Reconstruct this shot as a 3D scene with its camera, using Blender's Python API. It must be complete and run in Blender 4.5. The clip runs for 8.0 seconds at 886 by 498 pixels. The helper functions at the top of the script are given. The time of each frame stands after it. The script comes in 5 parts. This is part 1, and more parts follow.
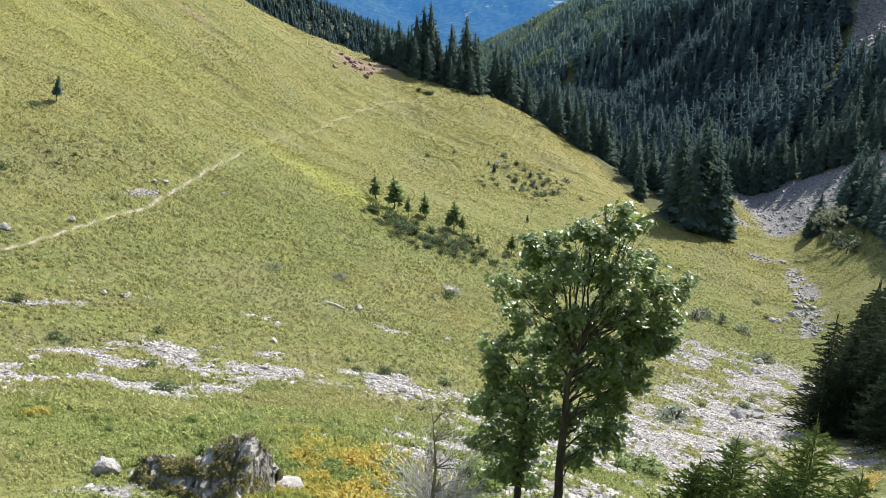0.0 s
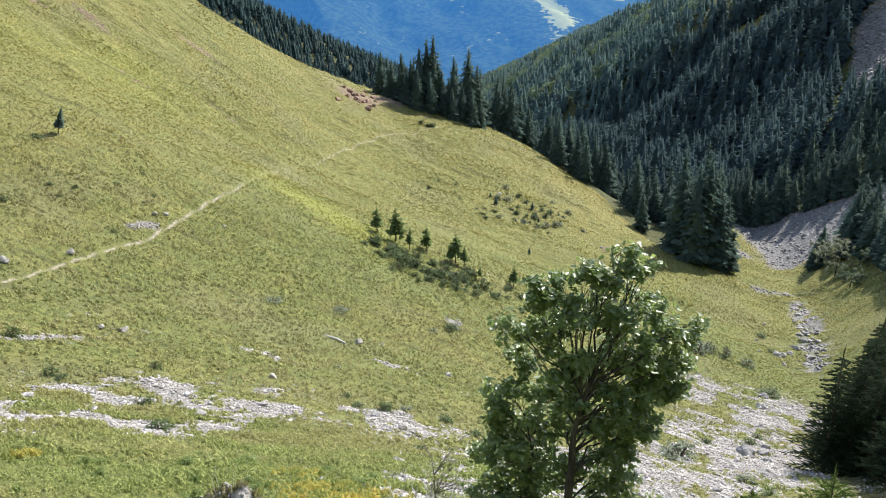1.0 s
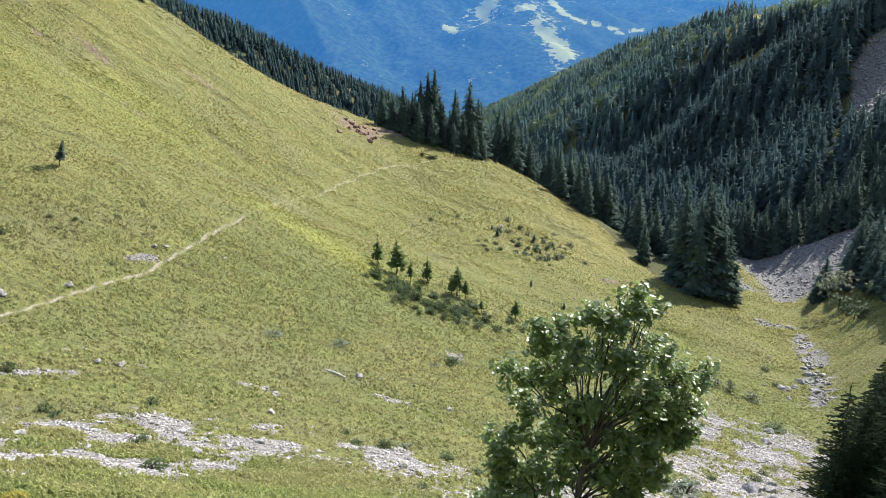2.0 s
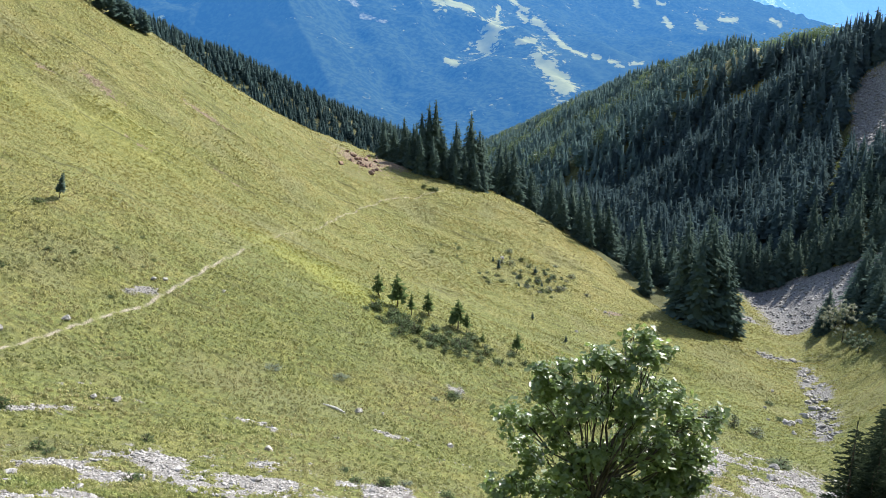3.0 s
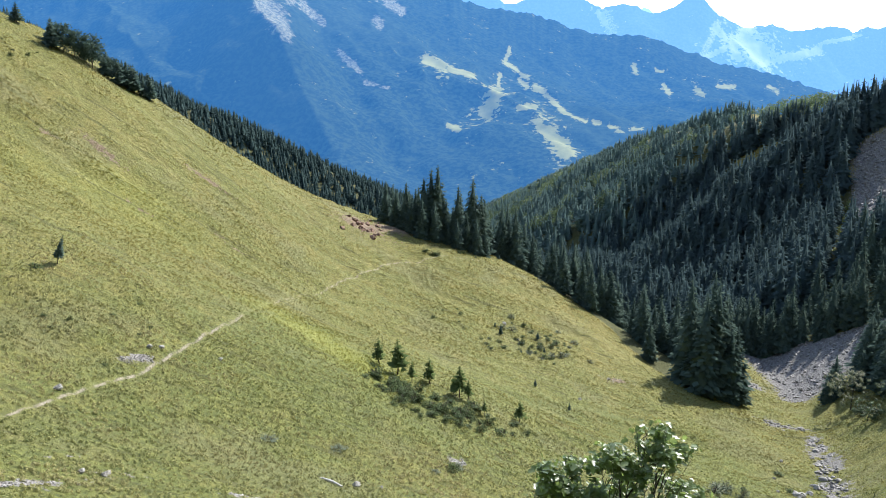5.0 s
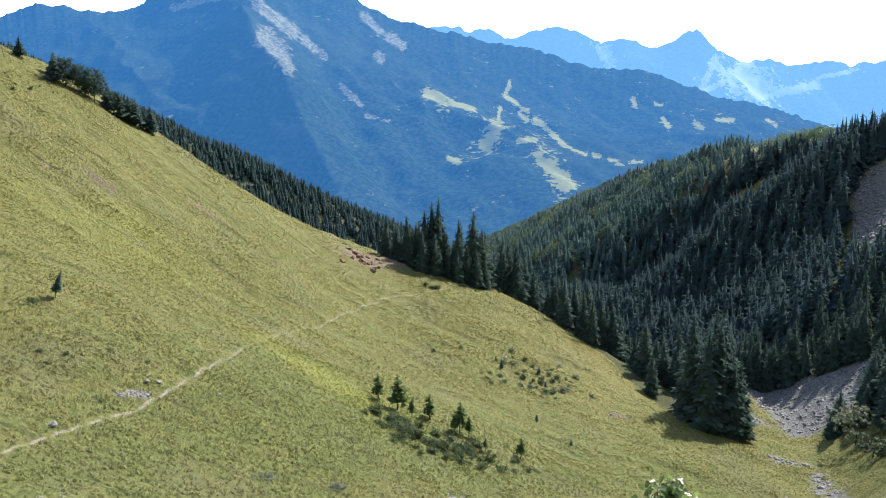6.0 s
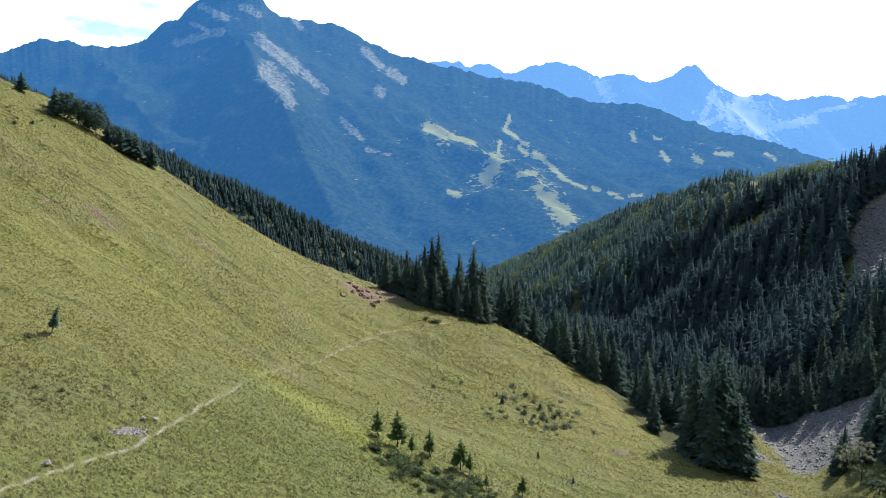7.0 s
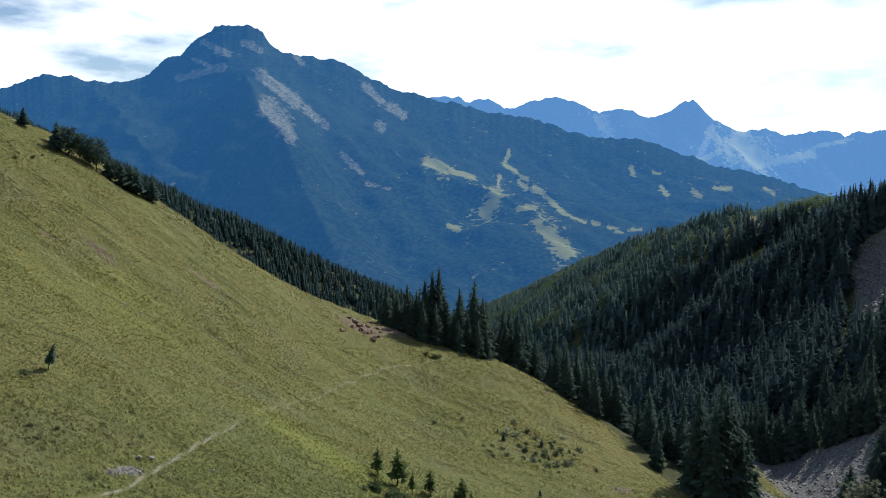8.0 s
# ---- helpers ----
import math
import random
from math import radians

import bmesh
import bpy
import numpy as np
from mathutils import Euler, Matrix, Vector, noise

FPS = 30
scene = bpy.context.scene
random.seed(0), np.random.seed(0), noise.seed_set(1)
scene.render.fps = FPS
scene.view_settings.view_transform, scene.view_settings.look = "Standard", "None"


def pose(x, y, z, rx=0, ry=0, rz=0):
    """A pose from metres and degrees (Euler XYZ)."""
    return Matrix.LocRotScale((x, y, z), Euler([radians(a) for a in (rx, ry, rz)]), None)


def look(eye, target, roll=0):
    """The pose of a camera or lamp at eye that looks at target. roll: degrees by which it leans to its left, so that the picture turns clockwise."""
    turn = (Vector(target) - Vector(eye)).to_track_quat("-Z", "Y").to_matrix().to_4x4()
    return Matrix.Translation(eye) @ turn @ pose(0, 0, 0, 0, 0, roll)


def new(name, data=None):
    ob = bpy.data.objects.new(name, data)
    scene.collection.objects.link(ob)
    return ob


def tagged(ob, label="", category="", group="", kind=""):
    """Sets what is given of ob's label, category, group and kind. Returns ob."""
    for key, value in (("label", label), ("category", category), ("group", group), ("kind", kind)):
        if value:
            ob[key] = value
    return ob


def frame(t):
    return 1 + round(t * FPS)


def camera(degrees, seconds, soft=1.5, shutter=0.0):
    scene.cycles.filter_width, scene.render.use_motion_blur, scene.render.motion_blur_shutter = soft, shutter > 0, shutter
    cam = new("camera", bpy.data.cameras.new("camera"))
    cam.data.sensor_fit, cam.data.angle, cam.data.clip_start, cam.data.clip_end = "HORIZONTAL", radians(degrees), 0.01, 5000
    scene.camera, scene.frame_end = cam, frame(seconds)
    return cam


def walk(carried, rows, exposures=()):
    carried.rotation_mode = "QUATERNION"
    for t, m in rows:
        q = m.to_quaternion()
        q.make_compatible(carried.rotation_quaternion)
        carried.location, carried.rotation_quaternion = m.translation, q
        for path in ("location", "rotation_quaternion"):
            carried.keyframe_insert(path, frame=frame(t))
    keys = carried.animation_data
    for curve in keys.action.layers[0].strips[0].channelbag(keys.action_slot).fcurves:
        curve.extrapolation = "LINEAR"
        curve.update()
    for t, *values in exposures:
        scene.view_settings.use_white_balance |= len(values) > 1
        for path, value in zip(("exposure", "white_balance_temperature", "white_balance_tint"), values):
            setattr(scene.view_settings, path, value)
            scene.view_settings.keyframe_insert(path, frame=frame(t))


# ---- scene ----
# camera: a slow glide forwards with a steady tilt upwards
cam = camera(54.5, 8.0, soft=0.9)
PATH = [
    (0.0, 0.000, 0.000, 0.000, 0.000, -22.300, 0.000), (0.5, 0.002, 0.385, -0.017, 0.066, -21.261, -0.014),
    (1.0, 0.008, 0.759, -0.035, 0.130, -20.223, -0.030), (1.5, 0.020, 1.123, -0.051, 0.191, -19.186, -0.047),
    (2.0, 0.036, 1.479, -0.061, 0.249, -18.149, -0.065), (2.5, 0.057, 1.829, -0.064, 0.302, -17.111, -0.084),
    (3.0, 0.082, 2.175, -0.058, 0.352, -16.071, -0.102), (3.5, 0.108, 2.520, -0.041, 0.396, -15.027, -0.120),
    (4.0, 0.134, 2.865, -0.013, 0.436, -13.978, -0.138), (4.5, 0.157, 3.213, 0.025, 0.470, -12.924, -0.154),
    (5.0, 0.175, 3.566, 0.074, 0.498, -11.862, -0.171), (5.5, 0.182, 3.928, 0.131, 0.520, -10.792, -0.187),
    (6.0, 0.175, 4.300, 0.195, 0.536, -9.711, -0.203), (6.5, 0.150, 4.686, 0.262, 0.546, -8.617, -0.220),
    (7.0, 0.101, 5.089, 0.329, 0.549, -7.510, -0.237), (7.5, 0.023, 5.510, 0.392, 0.546, -6.387, -0.257),
    (8.0, -0.091, 5.954, 0.446, 0.536, -5.246, -0.280)]
EXPOSURE = [(0.0, 0.82, 6330, 12), (4.5, 0.76, 6170, 12), (6.5, 0.45, 6190, 11), (7.0, 0.30, 6190, 10.5), (7.5, 0.02, 6150, 10), (8.0, -0.42, 6110, 9)]
walk(cam, [(t, pose(x, y, z, 90 + p, r, w)) for t, x, y, z, w, p, r in PATH], EXPOSURE)

# daylight: late morning sun ahead and to the right, bright clouds over the far range
SUN_AZIMUTH, SUN_HEIGHT = radians(41), radians(42)
TO_SUN = Vector((math.sin(SUN_AZIMUTH) * math.cos(SUN_HEIGHT), math.cos(SUN_AZIMUTH) * math.cos(SUN_HEIGHT), math.sin(SUN_HEIGHT)))
sun = new("sun", bpy.data.lights.new("sun", "SUN"))
sun.data.energy, sun.data.angle, sun.data.color = 4.7, radians(0.53), (1.0, 0.94, 0.84)
sun.matrix_world = look(TO_SUN * 300, (0, 0, 0))

world = bpy.data.worlds.new("world")
scene.world = world
world.use_nodes = True
wn, wl = world.node_tree.nodes, world.node_tree.links
wn.clear()
sky = wn.new("ShaderNodeTexSky")
sky.sky_type, sky.sun_disc = "NISHITA", False
sky.sun_elevation, sky.sun_rotation, sky.altitude, sky.dust_density = SUN_HEIGHT, SUN_AZIMUTH, 1500, 1.6
w_co = wn.new("ShaderNodeTexCoord")
w_map = wn.new("ShaderNodeMapping")
w_map.inputs["Scale"].default_value = (3.2, 3.2, 11.0)
w_map.inputs["Location"].default_value = (0.35, 0.1, 0.4)
w_noise = wn.new("ShaderNodeTexNoise")
w_noise.inputs["Scale"].default_value, w_noise.inputs["Detail"].default_value, w_noise.inputs["Roughness"].default_value = 1.5, 7, 0.55
w_ramp = wn.new("ShaderNodeValToRGB")
w_ramp.color_ramp.elements[0].position, w_ramp.color_ramp.elements[1].position = 0.35, 0.52
w_mix = wn.new("ShaderNodeMix")
w_mix.data_type = "RGBA"
w_mix.inputs["B"].default_value = (12.5, 12.7, 13.0, 1)
w_bg = wn.new("ShaderNodeBackground")
w_bg.inputs["Strength"].default_value = 0.15
w_out = wn.new("ShaderNodeOutputWorld")
wl.new(w_co.outputs["Generated"], w_map.inputs["Vector"])
wl.new(w_map.outputs["Vector"], w_noise.inputs["Vector"])
wl.new(w_noise.outputs["Fac"], w_ramp.inputs["Fac"])
w_xyz = wn.new("ShaderNodeSeparateXYZ")
w_low = wn.new("ShaderNodeMapRange")
for key, value in (("From Min", 0.14), ("From Max", 0.42), ("To Min", 1.0), ("To Max", 0.06)):
    w_low.inputs[key].default_value = value
w_mul = wn.new("ShaderNodeMath")
w_mul.operation = "MULTIPLY"
wl.new(w_co.outputs["Generated"], w_xyz.inputs["Vector"])
wl.new(w_xyz.outputs["Z"], w_low.inputs["Value"])
wl.new(w_ramp.outputs["Color"], w_mul.inputs[0])
wl.new(w_low.outputs["Result"], w_mul.inputs[1])
wl.new(w_mul.outputs[0], w_mix.inputs["Factor"])
wl.new(sky.outputs["Color"], w_mix.inputs["A"])
wl.new(w_mix.outputs["Result"], w_bg.inputs["Color"])
wl.new(w_bg.outputs["Background"], w_out.inputs["Surface"])


# ---- materials ----
class Mat:
    """A node material with a principled shader and short ways to add nodes."""

    def __init__(self, name, rough=0.8):
        self.m = bpy.data.materials.new(name)
        self.m.use_nodes = True
        self.n, self.l = self.m.node_tree.nodes, self.m.node_tree.links
        self.s = self.n["Principled BSDF"]
        self.s.inputs["Roughness"].default_value = rough
        self.s.inputs["Specular IOR Level"].default_value = 0.25
        self.co = None

    def node(self, kind, ins=(), **attrs):
        nd = self.n.new(kind)
        if "operation" in attrs:
            nd.operation = attrs["operation"]
        if "interpolation_type" in attrs:
            nd.interpolation_type = attrs["interpolation_type"]
        if "attribute_name" in attrs:
            nd.attribute_name = attrs["attribute_name"]
        if "data_type" in attrs:
            nd.data_type, nd.blend_type = attrs["data_type"], attrs["blend_type"]
        for k, v in dict(ins).items():
            self.put(nd.inputs[k], v)
        return nd

    def put(self, sock, v):
        if isinstance(v, bpy.types.NodeSocket):
            self.l.new(v, sock)
        else:
            sock.default_value = v

    def coords(self):
        if self.co is None:
            self.co = self.node("ShaderNodeNewGeometry").outputs["Position"]
        return self.co

    def noise(self, scale, detail=4, rough=0.55, vec=None):
        nd = self.node("ShaderNodeTexNoise", {"Scale": scale, "Detail": detail, "Roughness": rough, "Vector": vec or self.coords()})
        return nd.outputs["Fac"]

    def stretch(self, x, y, z, turn=0.0):
        return self.node("ShaderNodeMapping", {"Vector": self.coords(), "Scale": (x, y, z), "Rotation": (0, 0, turn)}).outputs["Vector"]

    def ramp(self, fac, a, b, lo=0.0, hi=1.0):
        nd = self.node("ShaderNodeMapRange", {"Value": fac, "From Min": a, "From Max": b, "To Min": lo, "To Max": hi}, interpolation_type="SMOOTHSTEP")
        return nd.outputs["Result"]

    def math(self, op, a, b=0.0):
        nd = self.node("ShaderNodeMath", operation=op)
        self.put(nd.inputs[0], a)
        self.put(nd.inputs[1], b)
        return nd.outputs[0]

    def mix(self, fac, a, b, blend="MIX"):
        nd = self.node("ShaderNodeMix", data_type="RGBA", blend_type=blend)
        self.put(nd.inputs["Factor"], fac)
        self.put(nd.inputs["A"], (*a, 1) if isinstance(a, tuple) else a)
        self.put(nd.inputs["B"], (*b, 1) if isinstance(b, tuple) else b)
        return nd.outputs["Result"]

    def attr(self, name):
        return self.node("ShaderNodeAttribute", attribute_name=name).outputs["Fac"]

    def random(self):
        return self.node("ShaderNodeObjectInfo").outputs["Random"]

    def island(self):
        return self.node("ShaderNodeNewGeometry").outputs["Random Per Island"]

    def color(self, c):
        self.put(self.s.inputs["Base Color"], (*c, 1) if isinstance(c, tuple) else c)
        return self

    def bump(self, height, strength, distance):
        nd = self.node("ShaderNodeBump", {"Height": height, "Strength": strength, "Distance": distance})
        self.l.new(nd.outputs["Normal"], self.s.inputs["Normal"])
        return self

    def thin(self, c, share=0.35):
        """Lets light through, as leaves do."""
        tr = self.node("ShaderNodeBsdfTranslucent")
        self.put(tr.inputs["Color"], (*c, 1) if isinstance(c, tuple) else c)
        mx = self.node("ShaderNodeMixShader", {"Fac": share})
        self.l.new(self.s.outputs[0], mx.inputs[1])
        self.l.new(tr.outputs[0], mx.inputs[2])
        self.l.new(mx.outputs[0], self.n["Material Output"].inputs["Surface"])
        return self


def ground_material():
    k = Mat("alpine_meadow", 0.9)
    mid, fine, tiny = k.noise(0.22, 5), k.noise(1.6, 5, 0.65), k.noise(9.0, 3, 0.6)
    steps = k.noise(0.55, 4, 0.6, k.stretch(0.10, 1.0, 0.10, 0.08))
    green = k.mix(k.ramp(fine, 0.3, 0.7), (0.07, 0.09, 0.024), (0.205, 0.22, 0.058))
    dry = k.mix(k.ramp(fine, 0.3, 0.7), (0.15, 0.134, 0.04), (0.28, 0.25, 0.075))
    turf = k.mix(k.math("ADD", k.attr("dry"), k.ramp(mid, 0.35, 0.75, -0.22, 0.3)), green, dry)
    turf = k.mix(k.math("MULTIPLY", k.attr("lime"), k.ramp(mid, 0.3, 0.6, 0.35, 0.65)), turf, k.mix(k.ramp(fine, 0.3, 0.7), (0.19, 0.21, 0.035), (0.31, 0.32, 0.07)))
    turf = k.mix(k.ramp(steps, 0.58, 0.66, 0, 0.7), turf, (0.075, 0.08, 0.024))
    turf = k.mix(k.ramp(k.noise(0.045, 3), 0.52, 0.68, 0, 0.4), turf, (0.18, 0.175, 0.08))
    turf = k.mix(k.ramp(k.noise(0.65, 5, 0.7), 0.62, 0.74, 0, 0.25), turf, (0.16, 0.11, 0.045))
    stone = k.mix(k.ramp(tiny, 0.3, 0.7), (0.17, 0.16, 0.145), (0.38, 0.365, 0.34))
    stone = k.mix(k.ramp(fine, 0.45, 0.7, 0, 0.6), stone, (0.17, 0.15, 0.12))
    stone = k.mix(k.attr("talus"), stone, k.mix(k.ramp(fine, 0.35, 0.65), (0.115, 0.114, 0.109), (0.27, 0.265, 0.25)))
    soil = k.mix(k.ramp(fine, 0.3, 0.7), (0.155, 0.112, 0.07), (0.28, 0.21, 0.14))
    path = k.mix(k.ramp(tiny, 0.3, 0.7), (0.30, 0.255, 0.185), (0.46, 0.41, 0.32))
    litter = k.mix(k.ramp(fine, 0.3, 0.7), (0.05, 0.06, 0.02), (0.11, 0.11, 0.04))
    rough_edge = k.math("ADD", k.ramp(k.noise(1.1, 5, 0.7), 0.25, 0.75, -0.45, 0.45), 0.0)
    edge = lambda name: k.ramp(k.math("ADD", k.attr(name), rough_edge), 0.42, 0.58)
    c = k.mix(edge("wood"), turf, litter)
    c = k.mix(edge("earth"), c, soil)
    c = k.mix(edge("scree"), c, stone)
    c = k.mix(k.ramp(k.math("ADD", k.attr("trail"), k.ramp(k.noise(1.4, 4, 0.7), 0.2, 0.8, -0.12, 0.12)), 0.62, 0.92, 0, 0.85), c, path)
    k.color(c)
    k.bump(k.math("ADD", k.math("MULTIPLY", fine, 0.7), k.math("ADD", k.math("MULTIPLY", tiny, 0.3), k.math("MULTIPLY", steps, 0.5))), 1.0, 0.55)
    return k.m


def stone_material(name="limestone", dark=(0.17, 0.16, 0.145), pale=(0.53, 0.51, 0.475)):
    k = Mat(name, 0.9)
    f, t = k.noise(1.4, 5, 0.65), k.noise(12.0, 4, 0.6)
    c = k.mix(k.ramp(f, 0.32, 0.68), dark, pale)
    c = k.mix(k.ramp(t, 0.58, 0.72, 0, 0.6), c, (0.13, 0.12, 0.10))
    c = k.mix(k.math("MULTIPLY", k.island(), 0.35), c, (0.42, 0.40, 0.37))
    k.color(c).bump(k.math("ADD", t, f), 0.9, 0.08)
    return k.m


def leaf_material(name, dark, pale, glow, share=0.35, rough=0.5, spec=0.3, patch=0.25, autumn=None):
    """Foliage: every leaf or twig a little different, larger patches besides."""
    k = Mat(name, rough)
    k.s.inputs["Specular IOR Level"].default_value = spec
    c = k.mix(k.island(), dark, pale)
    c = k.mix(k.ramp(k.noise(patch, 3), 0.35, 0.65, 0, 0.5), c, dark)
    if autumn:
        c = k.mix(k.ramp(k.noise(0.9, 3), 0.5, 0.62), c, autumn)
    k.color(c)
    k.thin(k.mix(0.5, c, glow), share)
    return k.m


def spruce_material(name, dark, pale, share=0.25):
    k = Mat(name, 0.9)
    k.s.inputs["Specular IOR Level"].default_value = 0.03
    c = k.mix(k.island(), dark, pale)
    c = k.mix(k.math("MULTIPLY", k.random(), 0.35), c, pale)
    c = k.mix(k.math("MULTIPLY", k.attr("tone"), 0.5), c, dark)
    c = k.mix(k.ramp(k.noise(0.05, 3), 0.42, 0.7, 0, 0.3), c, dark)
    k.color(c)
    k.thin(c, share)
    return k.m


def bark_material(name, dark, pale):
    k = Mat(name, 0.9)
    f = k.noise(6.0, 5, 0.65, k.stretch(1.0, 1.0, 0.25))
    k.color(k.mix(k.ramp(f, 0.3, 0.7), dark, pale)).bump(f, 0.8, 0.03)
    return k.m


def range_material(name, haze_tint, power, snow_free=True):
    """Far mountain slopes: woods, pastures and rock; kilometres of blue haze painted on as emission."""
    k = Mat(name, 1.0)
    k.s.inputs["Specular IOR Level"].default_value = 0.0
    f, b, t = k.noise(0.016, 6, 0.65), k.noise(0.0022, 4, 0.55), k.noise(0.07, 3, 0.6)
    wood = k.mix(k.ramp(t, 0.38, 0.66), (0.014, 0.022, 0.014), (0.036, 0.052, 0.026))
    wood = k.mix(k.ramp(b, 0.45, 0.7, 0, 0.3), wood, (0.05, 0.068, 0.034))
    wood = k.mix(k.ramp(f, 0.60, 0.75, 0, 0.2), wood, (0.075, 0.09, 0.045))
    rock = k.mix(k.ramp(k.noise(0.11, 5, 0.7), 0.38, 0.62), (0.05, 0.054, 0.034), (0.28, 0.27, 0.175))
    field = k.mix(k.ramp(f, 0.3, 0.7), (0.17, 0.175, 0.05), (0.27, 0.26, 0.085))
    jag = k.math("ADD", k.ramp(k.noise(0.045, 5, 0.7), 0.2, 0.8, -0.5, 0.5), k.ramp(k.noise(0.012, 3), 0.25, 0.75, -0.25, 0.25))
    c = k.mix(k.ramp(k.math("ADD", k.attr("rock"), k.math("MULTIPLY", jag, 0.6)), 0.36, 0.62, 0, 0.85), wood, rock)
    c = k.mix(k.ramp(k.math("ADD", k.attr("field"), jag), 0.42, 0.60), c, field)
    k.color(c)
    # Painted haze: the slopes glow blue, more so with distance.
    k.s.inputs["Emission Color"].default_value = (*haze_tint, 1)
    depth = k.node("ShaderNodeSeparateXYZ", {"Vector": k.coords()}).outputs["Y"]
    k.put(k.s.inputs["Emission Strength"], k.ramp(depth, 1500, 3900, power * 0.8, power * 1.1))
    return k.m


GROUND = ground_material()
LIMESTONE = stone_material()
GREY_STONE = stone_material("grey_limestone", (0.13, 0.128, 0.12), (0.32, 0.312, 0.295))
SPRUCE = spruce_material("spruce_needles", (0.048, 0.083, 0.072), (0.115, 0.165, 0.128), 0.35)
# Blue haze of distance is mixed into the next three needle colours.
SLOPE_SPRUCE = spruce_material("hazed_slope_needles", (0.072, 0.118, 0.124), (0.10, 0.152, 0.152), 0.5)
RIDGE_SPRUCE = spruce_material("hazed_ridge_needles", (0.11, 0.18, 0.175), (0.18, 0.265, 0.235), 0.5)
HILL_SPRUCE = spruce_material("hazed_hillside_needles", (0.036, 0.064, 0.06), (0.075, 0.115, 0.105), 0.3)
# Sunlight is put into this brighter, yellower copy of the needles.
MEADOW_SPRUCE = spruce_material("sunlit_spruce_needles", (0.05, 0.085, 0.028), (0.15, 0.20, 0.07), 0.3)
YOUNG_SPRUCE = spruce_material("young_spruce_needles", (0.028, 0.053, 0.015), (0.15, 0.205, 0.055))
BARK = bark_material("spruce_bark", (0.05, 0.04, 0.03), (0.16, 0.13, 0.10))
PALE_BARK = bark_material("sycamore_bark", (0.03, 0.026, 0.02), (0.09, 0.078, 0.062))
GREY_BARK = bark_material("weathered_wood", (0.42, 0.40, 0.37), (0.72, 0.70, 0.66))
BROADLEAF = leaf_material("broad_leaves", (0.075, 0.115, 0.065), (0.17, 0.23, 0.12), (0.22, 0.31, 0.12), patch=0.08)


# ---- terrain ----
def lattice(ix, iy, seed):
    h = np.sin(ix * 127.1 + iy * 311.7 + seed * 74.7) * 43758.5453
    return h - np.floor(h)


def value_noise(x, y, seed):
    ix, iy = np.floor(x), np.floor(y)
    fx, fy = x - ix, y - iy
    fx, fy = fx * fx * (3 - 2 * fx), fy * fy * (3 - 2 * fy)
    a, b = lattice(ix, iy, seed), lattice(ix + 1, iy, seed)
    c, d = lattice(ix, iy + 1, seed), lattice(ix + 1, iy + 1, seed)
    return (a + (b - a) * fx) * (1 - fy) + (c + (d - c) * fx) * fy


def fbm(x, y, size, octaves=4, seed=0, gain=0.5):
    """Noise about 0, of size about 1, whose largest swells are size metres apart."""
    total, amp, f = 0.0, 1.0, 1.0 / size
    for k in range(octaves):
        total = total + amp * (value_noise(x * f * 0.96 + y * f * 0.28, y * f * 0.96 - x * f * 0.28, seed + k) * 2 - 1)
        amp, f = amp * gain, f * 2.03
    return total


def gully_x(y):
    """The line of the stream bed."""
    near, mid = 38.2 + 0.576 * (y - 95), 103 - 0.00128 * (y - 320) ** 2
    far = 103 - 0.00057 * (np.minimum(y, 700) - 320) ** 2 - 0.08 * np.maximum(y - 700, 0)
    return np.where(y < 95, near, np.where(y < 320, mid, far))


def gully_z(y):
    return np.interp(y, [-200, 0, 50, 95, 159, 213, 289, 400, 1000, 1500, 6000], [40, -22, -45, -62.5, -80.5, -91, -105, -123, -213, -290, -700])


# knolls and hollows of the meadow: place, radius, height
LANDFORMS = [(-32, 122, 26, 2.83), (-25, 205, 34, -2.35), (-76, 205, 26, 5.97), (46, 222, 24, 3.32), (0, 18, 16, 3.5), (-2, 42, 18, 1.26),
             (0, -25, 30, 2.46), (-90, 190, 24, -2.74), (2, 133, 22, 3.11), (-14, 68, 18, 0.63), (30, 92, 22, -0.55), (-55, 117, 22, 3.64), (5, 262, 26, 5.96),
             (-82, 246, 26, 4.6), (-116, 228, 24, 4.0), (62, 234, 11, -4.5), (14, 274, 22, 2.6)]


def meadow_z(x, y):
    u = (gully_x(y) - x) / 100
    v = np.clip((y - 150) / 100, -2.0, 1.5)
    uc = np.clip(u, -0.3, 2.0)
    h = (24.97 * uc + 6.54 * uc ** 2 + 7.03 * uc * v + 1.48 * uc * v ** 2 - 2.75 * uc ** 2 * v + 2.71 * uc ** 3 + 1.0 - 2.33 * v + 4.34 * v * v
         - 1.15 * uc * v ** 3 - 2.1 * uc ** 2 * v ** 2) + (u - uc) * np.where(u > 1, 50, 25)
    for a, b, r, k in LANDFORMS:
        h = h + k * np.exp(-((x - a) ** 2 + (y - b) ** 2) / (2 * r * r))
    crest = np.interp(x, [-260, -150, -95, -60, -30, 10, 40, 60, 90], [190, 218, 238, 262, 284, 284, 272, 240, 232])
    over = np.maximum(y - crest, 0)
    drop = np.where(over < 70, 0.0055 * over ** 2, 0.0055 * 4900 + 0.77 * (over - 70))
    return gully_z(y) + h - drop * np.clip((u - 0.02) / 0.3, 0, 1)


